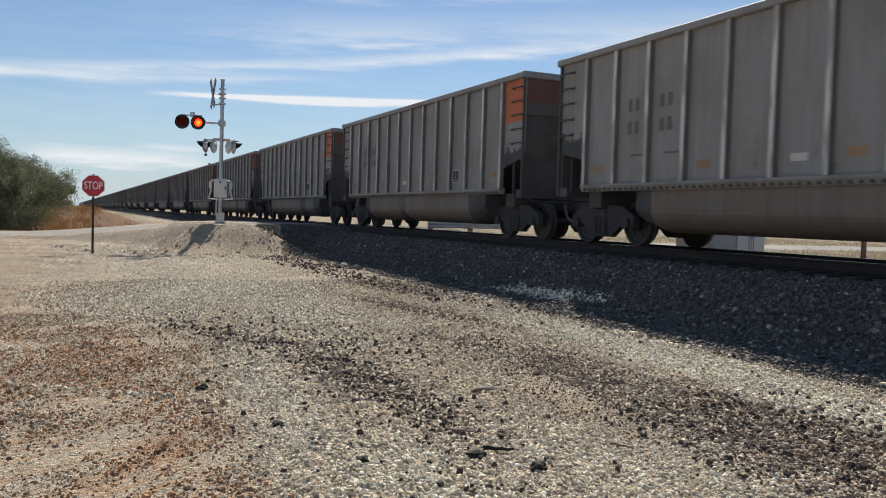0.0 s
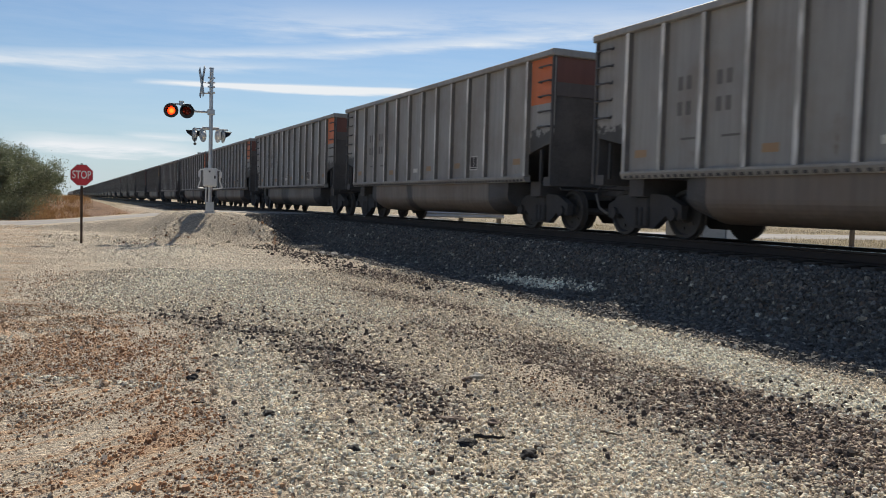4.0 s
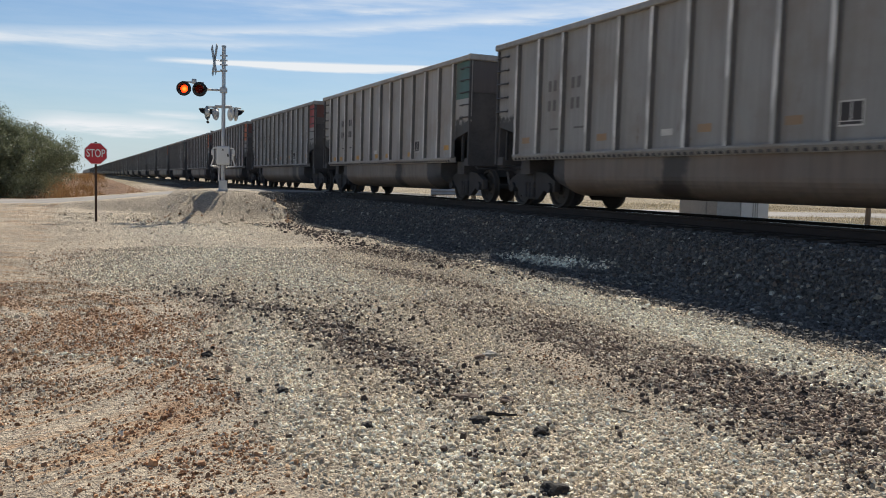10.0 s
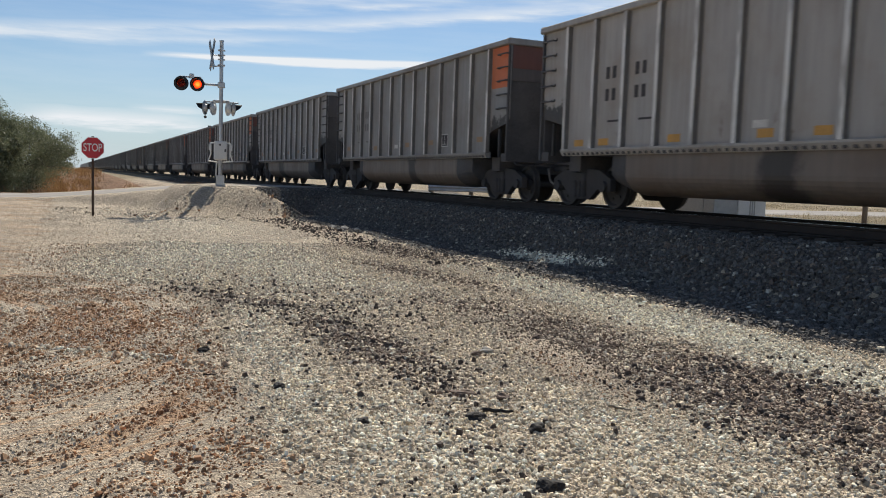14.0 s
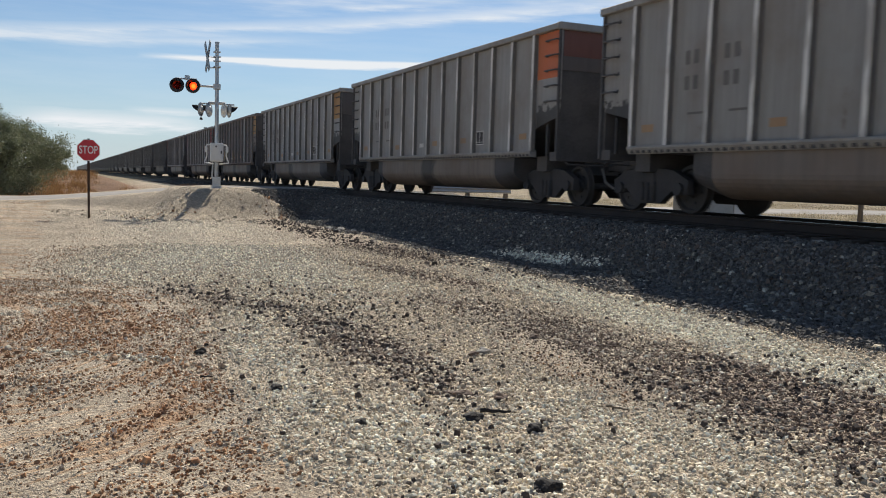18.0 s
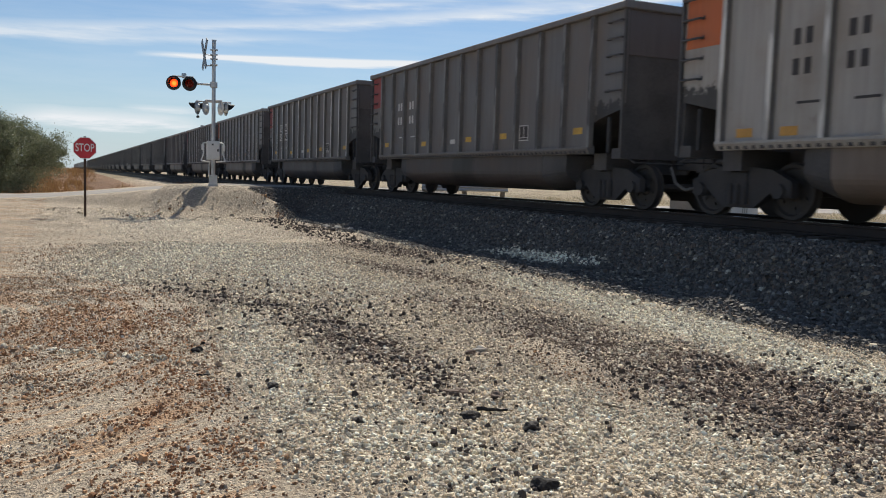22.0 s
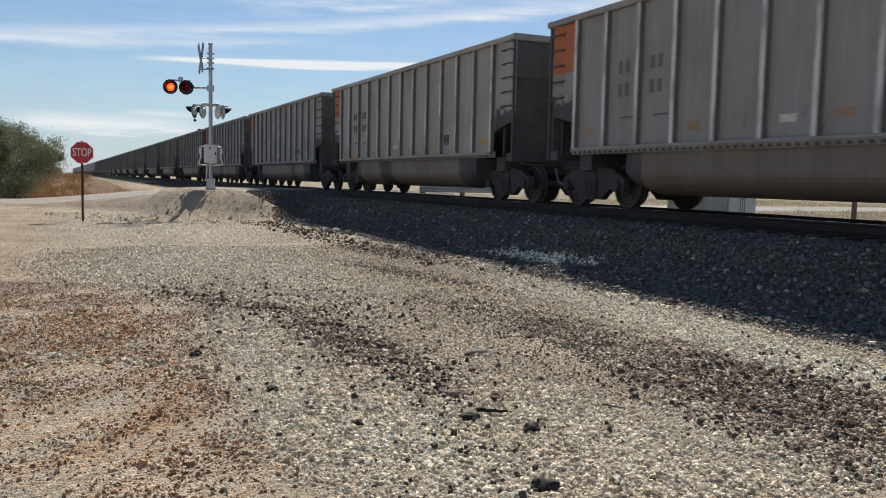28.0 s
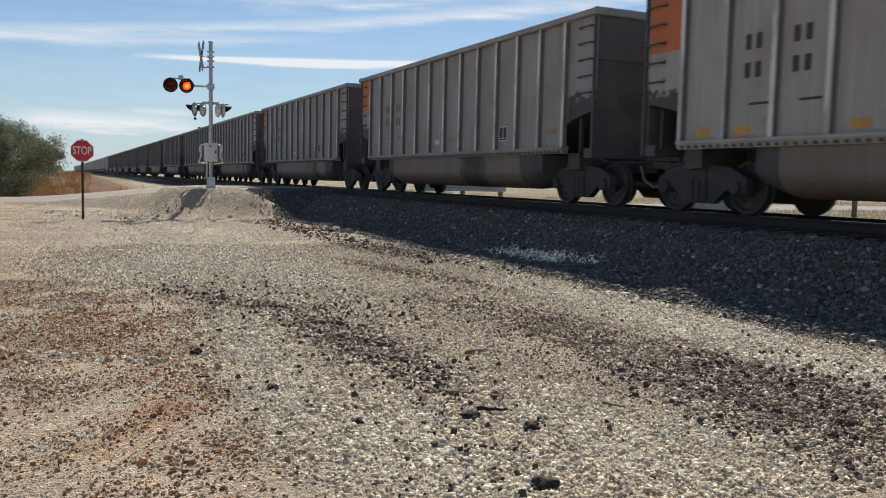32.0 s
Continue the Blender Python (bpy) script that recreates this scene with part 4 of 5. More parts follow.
def lamp_head(parent, x, y, z, turn, flash=None):
    """A round lamp that looks along -y: black target, hood, red lens and, behind the lens, a drum that shows its bright or its dark side."""
    head = new("lamp_head")
    head.parent = parent
    head.matrix_basis = pose(x, y, z, 0, 0, turn)
    bm = bmesh.new()
    ring = 28
    rows = [[bm.verts.new((r * math.cos(i * math.tau / ring), yy, r * math.sin(i * math.tau / ring))) for i in range(ring)] for r, yy in ((0.15, -0.03), (0.25, -0.03), (0.26, -0.02), (0.26, -0.012), (0.15, -0.012))]
    for a, c in zip(rows, rows[1:] + rows[:1]):
        for i in range(ring):
            bm.faces.new((a[i], a[(i + 1) % ring], c[(i + 1) % ring], c[i]))
    bmesh.ops.recalc_face_normals(bm, faces=bm.faces)
    o = part("target", bm, M_LAMPBLACK, head, "round target, black in front and pale behind")
    o.data.materials.append(M_ALU)
    for p in o.data.polygons:
        if p.normal.y > 0.9:
            p.material_index = 1
    bm = bmesh.new()
    n = 16
    a = [bm.verts.new((0.165 * math.cos(math.pi * (i / n * 1.3 - 0.15)), -0.031, 0.165 * math.sin(math.pi * (i / n * 1.3 - 0.15)))) for i in range(n + 1)]
    c = [bm.verts.new((0.17 * math.cos(math.pi * (i / n * 1.3 - 0.15)), -0.05 - 0.28 * math.sin(math.pi * i / n) ** 0.7, 0.17 * math.sin(math.pi * (i / n * 1.3 - 0.15)))) for i in range(n + 1)]
    for i in range(n):
        bm.faces.new((a[i], a[i + 1], c[i + 1], c[i]))
    bmesh.ops.solidify(bm, geom=bm.faces[:], thickness=0.006)
    part("hood", bm, M_LAMPBLACK, head, "black hood")
    bm = bmesh.new()
    rows = [[bm.verts.new((r * math.cos(i * math.tau / ring), yy, r * math.sin(i * math.tau / ring))) for i in range(ring)] for r, yy in (((0.155, -0.012), (0.19, 0.02), (0.19, 0.26), (0.12, 0.32)) if flash is not None else ((0.15, -0.012), (0.14, 0.02), (0.10, 0.07), (0.05, 0.09)))]
    for a, c in zip(rows, rows[1:]):
        for i in range(ring):
            bm.faces.new((a[i], a[(i + 1) % ring], c[(i + 1) % ring], c[i]))
    bm.faces.new(rows[-1])
    part("housing", bm, M_LAMPBLACK if flash is not None else M_ALU, head)
    bm = bmesh.new()
    rows = [[bm.verts.new((r * math.cos(i * math.tau / ring), yy, r * math.sin(i * math.tau / ring))) for i in range(ring)] for r, yy in ((0.15, -0.02), (0.10, -0.035), (0.04, -0.042))]
    for a, c in zip(rows, rows[1:]):
        for i in range(ring):
            bm.faces.new((a[i], a[(i + 1) % ring], c[(i + 1) % ring], c[i]))
    bm.faces.new(rows[-1])
    part("lens", bm, M_LENS, head, "red glass lens")
    if flash is not None:
        bm = bmesh.new()
        tube(bm, (0, -0.012, 0), (0, 0.012, 0), 0.145, 28)
        d = part("drum", bm, M_DARKLENS, head)
        d.data.materials.append(M_GLOW)
        for p in d.data.polygons:
            if p.normal.y < -0.5:
                p.material_index = 1
        d.matrix_basis = pose(0, 0.14, 0)
        rotors.append((d, flash))
    return head


def signal_mast():
    mast = tagged(new("crossing_signal"), "galvanised rail crossing signal mast with flashing red lamps", "crossing signal")
    mast.matrix_basis = pose(SIG_X, SIG_Y, SIG_Z - 0.02, 0, 0, -9)
    bm = bmesh.new()
    tube(bm, (0, 0, 0.2), (0, 0, 5.27), 0.07, 16)
    part("pole", bm, M_GALV, mast)
    bm = bmesh.new()
    tube(bm, (0, 0, 5.27), (0, 0, 5.31), 0.085, 16)
    part("cap", bm, M_GALV, mast)
    bm = boxes((-0.19, 0.19, -0.19, 0.19, 0.0, 0.05), (-0.15, 0.15, -0.15, 0.15, 0.05, 0.42), bevel=0.02)
    part("base", bm, M_GALV, mast)
    for sx in (-1, 1):
        for sy in (-1, 1):
            bm = bmesh.new()
            tube(bm, (sx * 0.165, sy * 0.165, 0.05), (sx * 0.165, sy * 0.165, 0.11), 0.015, 6)
            part("anchor_bolt", bm, M_GALV, mast)
    for a in (45, -45):
        bm = boxes((-0.61, 0.61, -0.01, 0.01, -0.11, 0.11))
        o = part("crossbuck_blade", bm, M_SIGNBACK, mast, "dull metal back of a crossbuck blade")
        o.matrix_basis = pose(-0.33, 0.0, 4.78) @ pose(0, 0, 0, 0, 0, -76) @ pose(0, -0.02 if a > 0 else 0.01, 0, 0, a * 1.25)
    bm = tubes(((0.12, 0, 4.40), (-0.40, 0, 4.36), 0.025), ((0.05, 0, 4.72), (-0.33, 0, 4.78), 0.015))
    part("crossbuck_arm", bm, M_GALV, mast)
    for zz in (4.42, 4.62, 4.78, 4.95):
        bm = boxes((-0.13, 0.13, -0.09, 0.09, zz - 0.018, zz + 0.018))
        part("clamp", bm, M_GALV, mast)
    bm = tubes(((0, 0, 3.70), (-0.62, -0.02, 3.70), 0.04), ((-0.55, -0.02, 3.70), (-0.75, -0.02, 3.92), 0.03), ((-0.7, -0.02, 3.93), (-1.45, -0.02, 3.93), 0.03))
    part("lamp_arm", bm, M_GALV, mast)
    bm = boxes((-0.13, 0.13, -0.1, 0.1, 3.6, 3.8), bevel=0.02)
    part("arm_bracket", bm, M_GALV, mast)
    bm = boxes((-1.12, -0.95, -0.09, 0.05, 3.88, 4.05), bevel=0.02)
    part("junction_box", bm, M_GALV, mast)
    lamp_head(mast, -1.39, -0.1, 3.68, -6, 0)
    lamp_head(mast, -0.84, -0.1, 3.68, -6, 1)
    bm = tubes(((-0.62, 0, 3.08), (0.62, 0, 3.08), 0.028), ((-0.30, 0, 3.12), (0.30, 0, 3.12), 0.045))
    part("lower_arm", bm, M_GALV, mast)
    for x, turn in ((-0.55, -112), (-0.26, -118), (0.24, 116), (0.42, 108)):
        lamp_head(mast, x, 0.0, 2.86, turn)
        bm = bmesh.new()
        tube(bm, (x, 0.0, 3.08), (x, 0.0, 2.96), 0.022, 8)
        part("hanger", bm, M_GALV, mast)
    bm = boxes((-0.24, 0.24, -0.28, -0.06, 0.98, 1.66), bevel=0.03)
    case = part("case", bm, M_ALU, mast, "pale equipment case")
    bm = boxes((-0.21, 0.21, -0.295, -0.281, 1.02, 1.62), bevel=0.006)
    part("case_door", bm, M_ALU, case)
    bm = boxes((0.14, 0.19, -0.315, -0.296, 1.28, 1.38), (-0.05, 0.01, -0.31, -0.296, 1.5, 1.56))
    part("latch", bm, M_LAMPBLACK, case)
    for s in (-1, 1):
        bm = bmesh.new()
        bar(bm, [(s * 0.24, -0.15, 1.60), (s * 0.36, -0.15, 1.58), (s * 0.34, -0.15, 1.2), (s * 0.43, -0.15, 0.94), (s * 0.10, -0.12, 0.90)], 0.024, 8)
        part("conduit", bm, M_ALU, mast, "pale conduit pipe")
        bm = boxes((s * 0.37 - 0.05, s * 0.37 + 0.05, -0.2, -0.1, 1.32, 1.54), bevel=0.02)
        part("hinge_box", bm, M_ALU, mast)
    bm = bmesh.new()
    bar(bm, [(-0.13, -0.1, 0.95), (-0.15, -0.08, 0.4)], 0.03, 8)
    part("riser_pipe", bm, M_GALV, mast)
    bm = bmesh.new()
    lathe(bm, [(2.48, 0.015), (2.49, 0.05), (2.54, 0.055), (2.58, 0.02)], False, 16)
    o = part("bell", bm, M_LAMPBLACK, mast, "small black warning bell")
    o.matrix_basis = pose(-0.55, 0, 0)
    bm = tubes(((-0.55, 0, 2.6), (-0.55, 0, 2.9), 0.012))
    part("bell_rod", bm, M_LAMPBLACK, mast)
    return mast


mast = signal_mast()


# ---- loose stones ----
rng = np.random.default_rng(7)
# an uneven block with a flat top, and a plainer one for far off
BLOCK_V = np.array([(x, y, z) for x in (-1, 1) for y in (-1, 1) for z in (-1, 1)], float) * (0.78, 0.78, 1.0)
BLOCK_V[BLOCK_V[:, 2] > 0] *= (0.62, 0.62, 1.0)
BLOCK_F = np.array([(0, 1, 3), (0, 3, 2), (4, 6, 7), (4, 7, 5), (0, 4, 5), (0, 5, 1), (2, 3, 7), (2, 7, 6), (0, 2, 6), (0, 6, 4), (1, 5, 7), (1, 7, 3)])


# a rounder lump of twenty faces for the stones close by
G = (1 + 5 ** 0.5) / 2
LUMP_V = np.array([(-1, G, 0), (1, G, 0), (-1, -G, 0), (1, -G, 0), (0, -1, G), (0, 1, G), (0, -1, -G), (0, 1, -G), (G, 0, -1), (G, 0, 1), (-G, 0, -1), (-G, 0, 1)]) / 1.9
LUMP_F = np.array([(0, 11, 5), (0, 5, 1), (0, 1, 7), (0, 7, 10), (0, 10, 11), (1, 5, 9), (5, 11, 4), (11, 10, 2), (10, 7, 6), (7, 1, 8), (3, 9, 4), (3, 4, 2), (3, 2, 6), (3, 6, 8), (3, 8, 9), (4, 9, 5), (2, 4, 11), (6, 2, 10), (8, 6, 7), (9, 8, 1)])


def stones(name, label, xy, size, shape, material, sink=0.35, high=(0.30, 0.58)):
    """Many small angular stones as one loose mass."""
    V, F = shape
    n, k = len(xy), len(V)
    z = ground_z(xy[:, 0], xy[:, 1])
    jag = V[None] * (1 + rng.uniform(-0.28, 0.28, (n, k, 1)))
    scale = size[:, None] * np.stack([rng.uniform(0.8, 1.5, n), rng.uniform(0.7, 1.1, n), rng.uniform(high[0], high[1], n)], 1)
    p = jag * scale[:, None, :]
    q = rng.normal(size=(n, 4)) * np.array([1, 0.13, 0.13, 1])
    q /= np.linalg.norm(q, axis=1, keepdims=True)
    w, x, y, zz = q.T
    rot = np.stack([1 - 2 * (y * y + zz * zz), 2 * (x * y - zz * w), 2 * (x * zz + y * w), 2 * (x * y + zz * w), 1 - 2 * (x * x + zz * zz), 2 * (y * zz - x * w), 2 * (x * zz - y * w), 2 * (y * zz + x * w), 1 - 2 * (x * x + y * y)], 1).reshape(n, 3, 3)
    p = np.einsum("nij,nkj->nki", rot, p)
    p += np.stack([xy[:, 0], xy[:, 1], z + size * sink], 1)[:, None]
    f = (F[None] + (np.arange(n) * k)[:, None, None]).reshape(-1, 3)
    me = fast_mesh(name, p.reshape(-1, 3), f, 3)
    me.materials.append(material)
    return tagged(new(name, me), label, "gravel", kind="stuff")


def scatter(n, x0, x1, y0, y1, keep=None):
    p = np.stack([rng.uniform(x0, x1, n), rng.uniform(y0, y1, n)], 1)
    return p if keep is None else p[rng.uniform(size=n) < keep(p[:, 0], p[:, 1])]


def in_blobs(x, y, blobs):
    v = np.zeros_like(x)
    for cx, cy, rx, ry, turn, soft, power in blobs:
        c, s = math.cos(radians(turn)), math.sin(radians(turn))
        u, w = ((x - cx) * c + (y - cy) * s) / rx, ((y - cy) * c - (x - cx) * s) / ry
        v = np.maximum(v, power * (1 - smooth(1 - soft, 1 + soft, np.hypot(u, w))))
    return v


def yard_keep(x, y):
    """Fewer stones where the dirt is bare, and none where the yard cannot hold them."""
    swing = np.degrees(np.arctan2(x, y))
    return (1 - 0.6 * in_blobs(x, y, DIRT_SPOTS)) * np.maximum(0.12 + 0.25 * smooth(9.5, 12.5, y) + (0.88 - 0.25 * smooth(9.5, 12.5, y)) * smooth(0.6, 1.35, x + 0.22 * np.sin(1.7 * y) + 0.14 * np.sin(4.3 * y + 2 * x) + 1.5 * smooth(10, 14.5, y)), in_blobs(x, y, WHITE_SPOTS[:4])) * (x < 8.2) * (swing > -6) * (swing < 56) * (0.78 + 0.22 * np.sin(2.3 * x + 0.8 * np.sin(1.1 * y)) * np.sin(0.9 * y + x))


def yard_size(p, mean, least):
    """Stones are finer where the dirt is bare."""
    bare = np.maximum(in_blobs(p[:, 0], p[:, 1], DIRT_SPOTS), 1 - smooth(0.6, 1.2, p[:, 0] + 1.5 * smooth(10, 14.5, p[:, 1])))
    return np.minimum(rng.gamma(1.6, mean / 1.6, len(p)) + least, 4.2 * least) * (1 - 0.55 * bare) * (1 + 0.1 * in_blobs(p[:, 0], p[:, 1], DARK_SPOTS[3:11])) * (1 + 0.35 * in_blobs(p[:, 0], p[:, 1], DARK_SPOTS[11:13]))


# a chip with no underside, and a mere hump for the farthest stones
CHIP_F = BLOCK_F[[i for i in range(12) if i not in (8, 9)]]
HUMP_V = np.array([(-0.9, -0.8, -0.6), (0.9, -0.7, -0.6), (0.8, 0.9, -0.6), (-0.7, 0.8, -0.6), (0.1, 0.0, 1.0)])
HUMP_F = np.array([(0, 1, 4), (1, 2, 4), (2, 3, 4), (3, 0, 4)])
CHIP, HUMP = (BLOCK_V, CHIP_F), (HUMP_V, HUMP_F)


def windrow_keep(x, y):
    """Stones pushed up in a line across the dirt."""
    return np.exp(-((y - 7.30 + 0.80 * (x - 0.1)) / (0.12 + 0.05 * np.sin(5 * x))) ** 2)


near = scatter(75000, -0.9, 7.2, 2.8, 9.0, lambda x, y: yard_keep(x, y) * (1 - smooth(7.0, 9.0, y)))
stones("yard_gravel", "loose pale limestone gravel on the yard", near, yard_size(near, 0.0055, 0.0046), (LUMP_V, LUMP_F), M_STONES, 0.3, (0.45, 1.0))
near = scatter(75000, -0.9, 7.2, 2.8, 9.0, lambda x, y: yard_keep(x, y) * (1 - smooth(7.0, 9.0, y)))
stones("yard_gravel", "loose angular chips of pale limestone on the yard", near, yard_size(near, 0.0050, 0.0042), CHIP, M_STONES, 0.35, (0.5, 1.1))
mid = scatter(130000, -1.5, 8.2, 7.0, 18.0, lambda x, y: yard_keep(x, y) * smooth(7.0, 9.0, y) * (1 - 0.6 * smooth(12.0, 18.0, y)))
stones("yard_gravel", "loose pale limestone gravel on the yard", mid, yard_size(mid, 0.0066, 0.0052), CHIP, M_STONES, 0.3, (0.5, 1.0))
far = scatter(85000, -4.0, 8.2, 12.0, 34.0, lambda x, y: np.maximum(yard_keep(x, y), 0.5 * (x < 0.5) * (x > -0.12 * y)) * smooth(11.0, 16.0, y))
stones("yard_gravel", "loose pale gravel towards the crossing", far, yard_size(far, 0.0075, 0.006), HUMP, M_STONES, 0.12, (0.28, 0.6))
crumbs = scatter(75000, -1.2, 2.0, 2.8, 12.5, lambda x, y: np.maximum(1 - smooth(0.7, 1.5, x), 0.9 * in_blobs(x, y, DIRT_SPOTS[:7])) * (x > -0.13 * y) * (0.5 + 0.5 * np.sin(3.1 * x + 2.0 * np.sin(1.9 * y)) * np.sin(2.6 * y - 2.0 * x)))
stones("dirt_crumbs", "fine tan pebbles and dirt crumbs on the orange dirt", crumbs, rng.gamma(2.0, 0.0021, len(crumbs)) + 0.0028, CHIP, M_STONES, 0.3, (0.5, 1.0))
row = scatter(9000, -1.4, 1.15, 6.2, 8.8, windrow_keep)
stones("windrow_stones", "pale and dark stones pushed up in a line across the dirt", row, rng.gamma(1.6, 0.0042, len(row)) + 0.0045, (LUMP_V, LUMP_F), M_STONES, 0.3, (0.6, 1.1))
bank = scatter(60000, 6.6, 10.5, 3.0, 34.0)
bank = bank[bank[:, 0] > 6.75 + 0.2 * np.sin(bank[:, 1] * 1.3)]
stones("ballast_stones", "dark crushed stone ballast on the track bank", bank, np.minimum(rng.gamma(3.0, 0.0055, len(bank)) + 0.014, 0.042), CHIP, M_STONES, 0.3, (0.4, 0.8))
bank = scatter(9000, 7.4, 10.5, 34.0, 90.0, lambda x, y: (np.abs(y - road_mid(x)) > 4.6) * 1.0)
stones("ballast_stones", "dark crushed stone ballast beyond the crossing", bank, rng.uniform(0.03, 0.06, len(bank)), CHIP, M_STONES, 0.3)
rest = scatter(9000, -7.0, 7.0, -8.0, 16.0, lambda x, y: 1.0 - ((np.degrees(np.arctan2(x, y)) > -6) & (np.degrees(np.arctan2(x, y)) < 56) & (y > 2.8)))
stones("yard_gravel", "loose pale gravel and dirt crumbs on the open yard", rest, yard_size(rest, 0.009, 0.005), CHIP, M_STONES, 0.05)
trail = lambda x, y: np.exp(-((x - 2.46 + 0.55 * smooth(6.0, 3.4, y) + 1.1 * smooth(8.3, 11.0, y)) / 0.36) ** 2)
chunks = np.concatenate([scatter(11000, 0.6, 4.4, 3.3, 12.2, lambda x, y: (1 - 0.8 * smooth(9.3, 12.2, y)) * (0.35 + 0.65 * smooth(4.6, 6.0, y)) * trail(x, y)), scatter(2200, 0.9, 4.2, 7.0, 13.0, lambda x, y: smooth(7, 8.5, y) * (1 - smooth(9.0, 13.0, y)) * smooth(0.9, 2.0, x) * (1 - smooth(3.2, 4.2, x))), scatter(700, 0.9, 6.8, 3.2, 13.0), scatter(900, 3.6, 6.0, 2.9, 5.6)])
M_CHUNK = plain("dark brown stone", (0.075, 0.058, 0.049), 0.9, 0, 0.45, 25, 0.5)
stones("dark_chunks", "dark brown stone chunks strewn over the gravel", chunks, np.minimum(rng.gamma(1.4, 0.0042, len(chunks)) + 0.005, 0.026), (BLOCK_V * (1, 1, 1.5), CHIP_F), M_CHUNK, 0.8)
foot = scatter(4200, 4.6, 8.2, 11.0, 28.0, lambda x, y: np.exp(-((x - 6.1 - 0.6 * smooth(16, 11, y)) / 0.5) ** 2))
stones("foot_rubble", "dark brown rubble along the foot of the bank", foot, rng.gamma(2.0, 0.006, len(foot)) + 0.009, (BLOCK_V * (1, 1, 1.5), CHIP_F), M_CHUNK, 0.4)
clods = np.concatenate([scatter(420, 1.6, 8.4, 26.3, 30.5), scatter(160, 1.8, 3.6, 27.0, 30.5), scatter(160, 6.2, 7.6, 27.0, 30.0), scatter(120, -0.5, 3.5, 29.5, 34.0)])
stones("mound_clods", "earth clods and stones on the signal mound", clods, rng.gamma(1.6, 0.009, len(clods)) + 0.008, CHIP, M_STONES, 0.3, (0.5, 0.9))


# ---- single things on the yard ----
def rock(name, label, category, x, y, size, material, seed, flat=0.6, stretch=1.0, turn=0):
    """One lump of its own shape."""
    bm = bmesh.new()
    bmesh.ops.create_icosphere(bm, subdivisions=3, radius=1.0)
    for v in bm.verts:
        d = noise.noise(v.co * 1.3 + Vector((seed, 0, 0))) * 0.45 + noise.noise(v.co * 3.7 + Vector((0, seed, 0))) * 0.2
        v.co *= 1 + d
        v.co = Vector((v.co.x * size * stretch, v.co.y * size, v.co.z * size * flat))
    ob = tagged(part(name, bm, material), label, category)
    ob.matrix_basis = pose(x, y, float(ground_z(x, y)) + size * flat * 0.45, 0, 0, turn)
    return ob


rock("oily_lump", "black oily lump lying on pale gravel", "lump", 2.32, 4.62, 0.055, M_CHAR, 1.0, 0.6, 1.2)
rock("oily_lump", "black oily lump lying on pale gravel", "lump", 2.57, 4.28, 0.05, M_CHAR, 5.0, 0.7, 1.1)
rock("oily_lump", "black oily lump lying on pale gravel", "lump", 2.14, 3.43, 0.06, M_CHAR, 9.0, 0.6, 1.2)
M_BROWNROCK = plain("brown rock", (0.17, 0.12, 0.09), 0.9, 0, 0.35, 20, 0.5)
M_PALEROCK = plain("pale limestone", (0.42, 0.39, 0.34), 0.9, 0, 0.25, 20, 0.5)
rock("brown_rock", "long brown rock on pale gravel", "rock", 2.50, 5.18, 0.05, M_BROWNROCK, 3.0, 0.55, 1.9, -20)
for i, (x, y, r, m, w) in enumerate(((1.0, 7.06, 0.04, M_CHAR, "dark"), (4.11, 6.93, 0.045, M_BROWNROCK, "brown"), (1.33, 5.75, 0.04, M_CHAR, "dark"), (3.31, 6.42, 0.055, M_PALEROCK, "pale"), (3.18, 6.36, 0.04, M_BROWNROCK, "brown"),
                                     (1.62, 4.75, 0.035, M_CHAR, "dark"), (2.72, 5.0, 0.045, M_BROWNROCK, "brown"), (9.85, 8.75, 0.06, M_PALEROCK, "pale"), (7.05, 22.7, 0.11, M_PALEROCK, "pale"), (7.25, 22.2, 0.09, M_PALEROCK, "pale"), (6.85, 23.2, 0.10, M_PALEROCK, "pale"))):
    rock("loose_rock", "%s loose rock lying on the gravel" % w, "rock", x, y, r, m, 11.0 + i * 3.1, 0.65, 1.2, i * 47)


def stick(label, x, y, length, r, turn, material):
    bm = bmesh.new()
    pts = [(-length / 2 + length * i / 5, 0.02 * math.sin(i * 1.7) * length, r + 0.006 * (i % 2)) for i in range(6)]
    for i, (p, q) in enumerate(zip(pts, pts[1:])):
        tube(bm, p, q, r * (1 - 0.1 * i), 6, r * (0.9 - 0.1 * i))
    ob = tagged(part("stick", bm, material), label, "stick")
    ob.matrix_basis = pose(x, y, float(ground_z(x, y)) + 0.012, 0, 0, turn)


stick("charred black stick on pale gravel", 2.50, 4.66, 0.20, 0.016, -30, M_CHAR)
stick("weathered grey stick on gravel", 3.33, 4.50, 0.16, 0.009, -60, M_WOOD)
stick("weathered brown stick on dark grit", 4.34, 4.12, 0.20, 0.008, -28, M_WOOD)
stick("dark twig on orange dirt", 0.92, 6.18, 0.10, 0.008, -10, M_CHAR)
stick("thin dry twig on orange dirt", 1.0, 4.3, 0.22, 0.004, 30, M_WOOD)


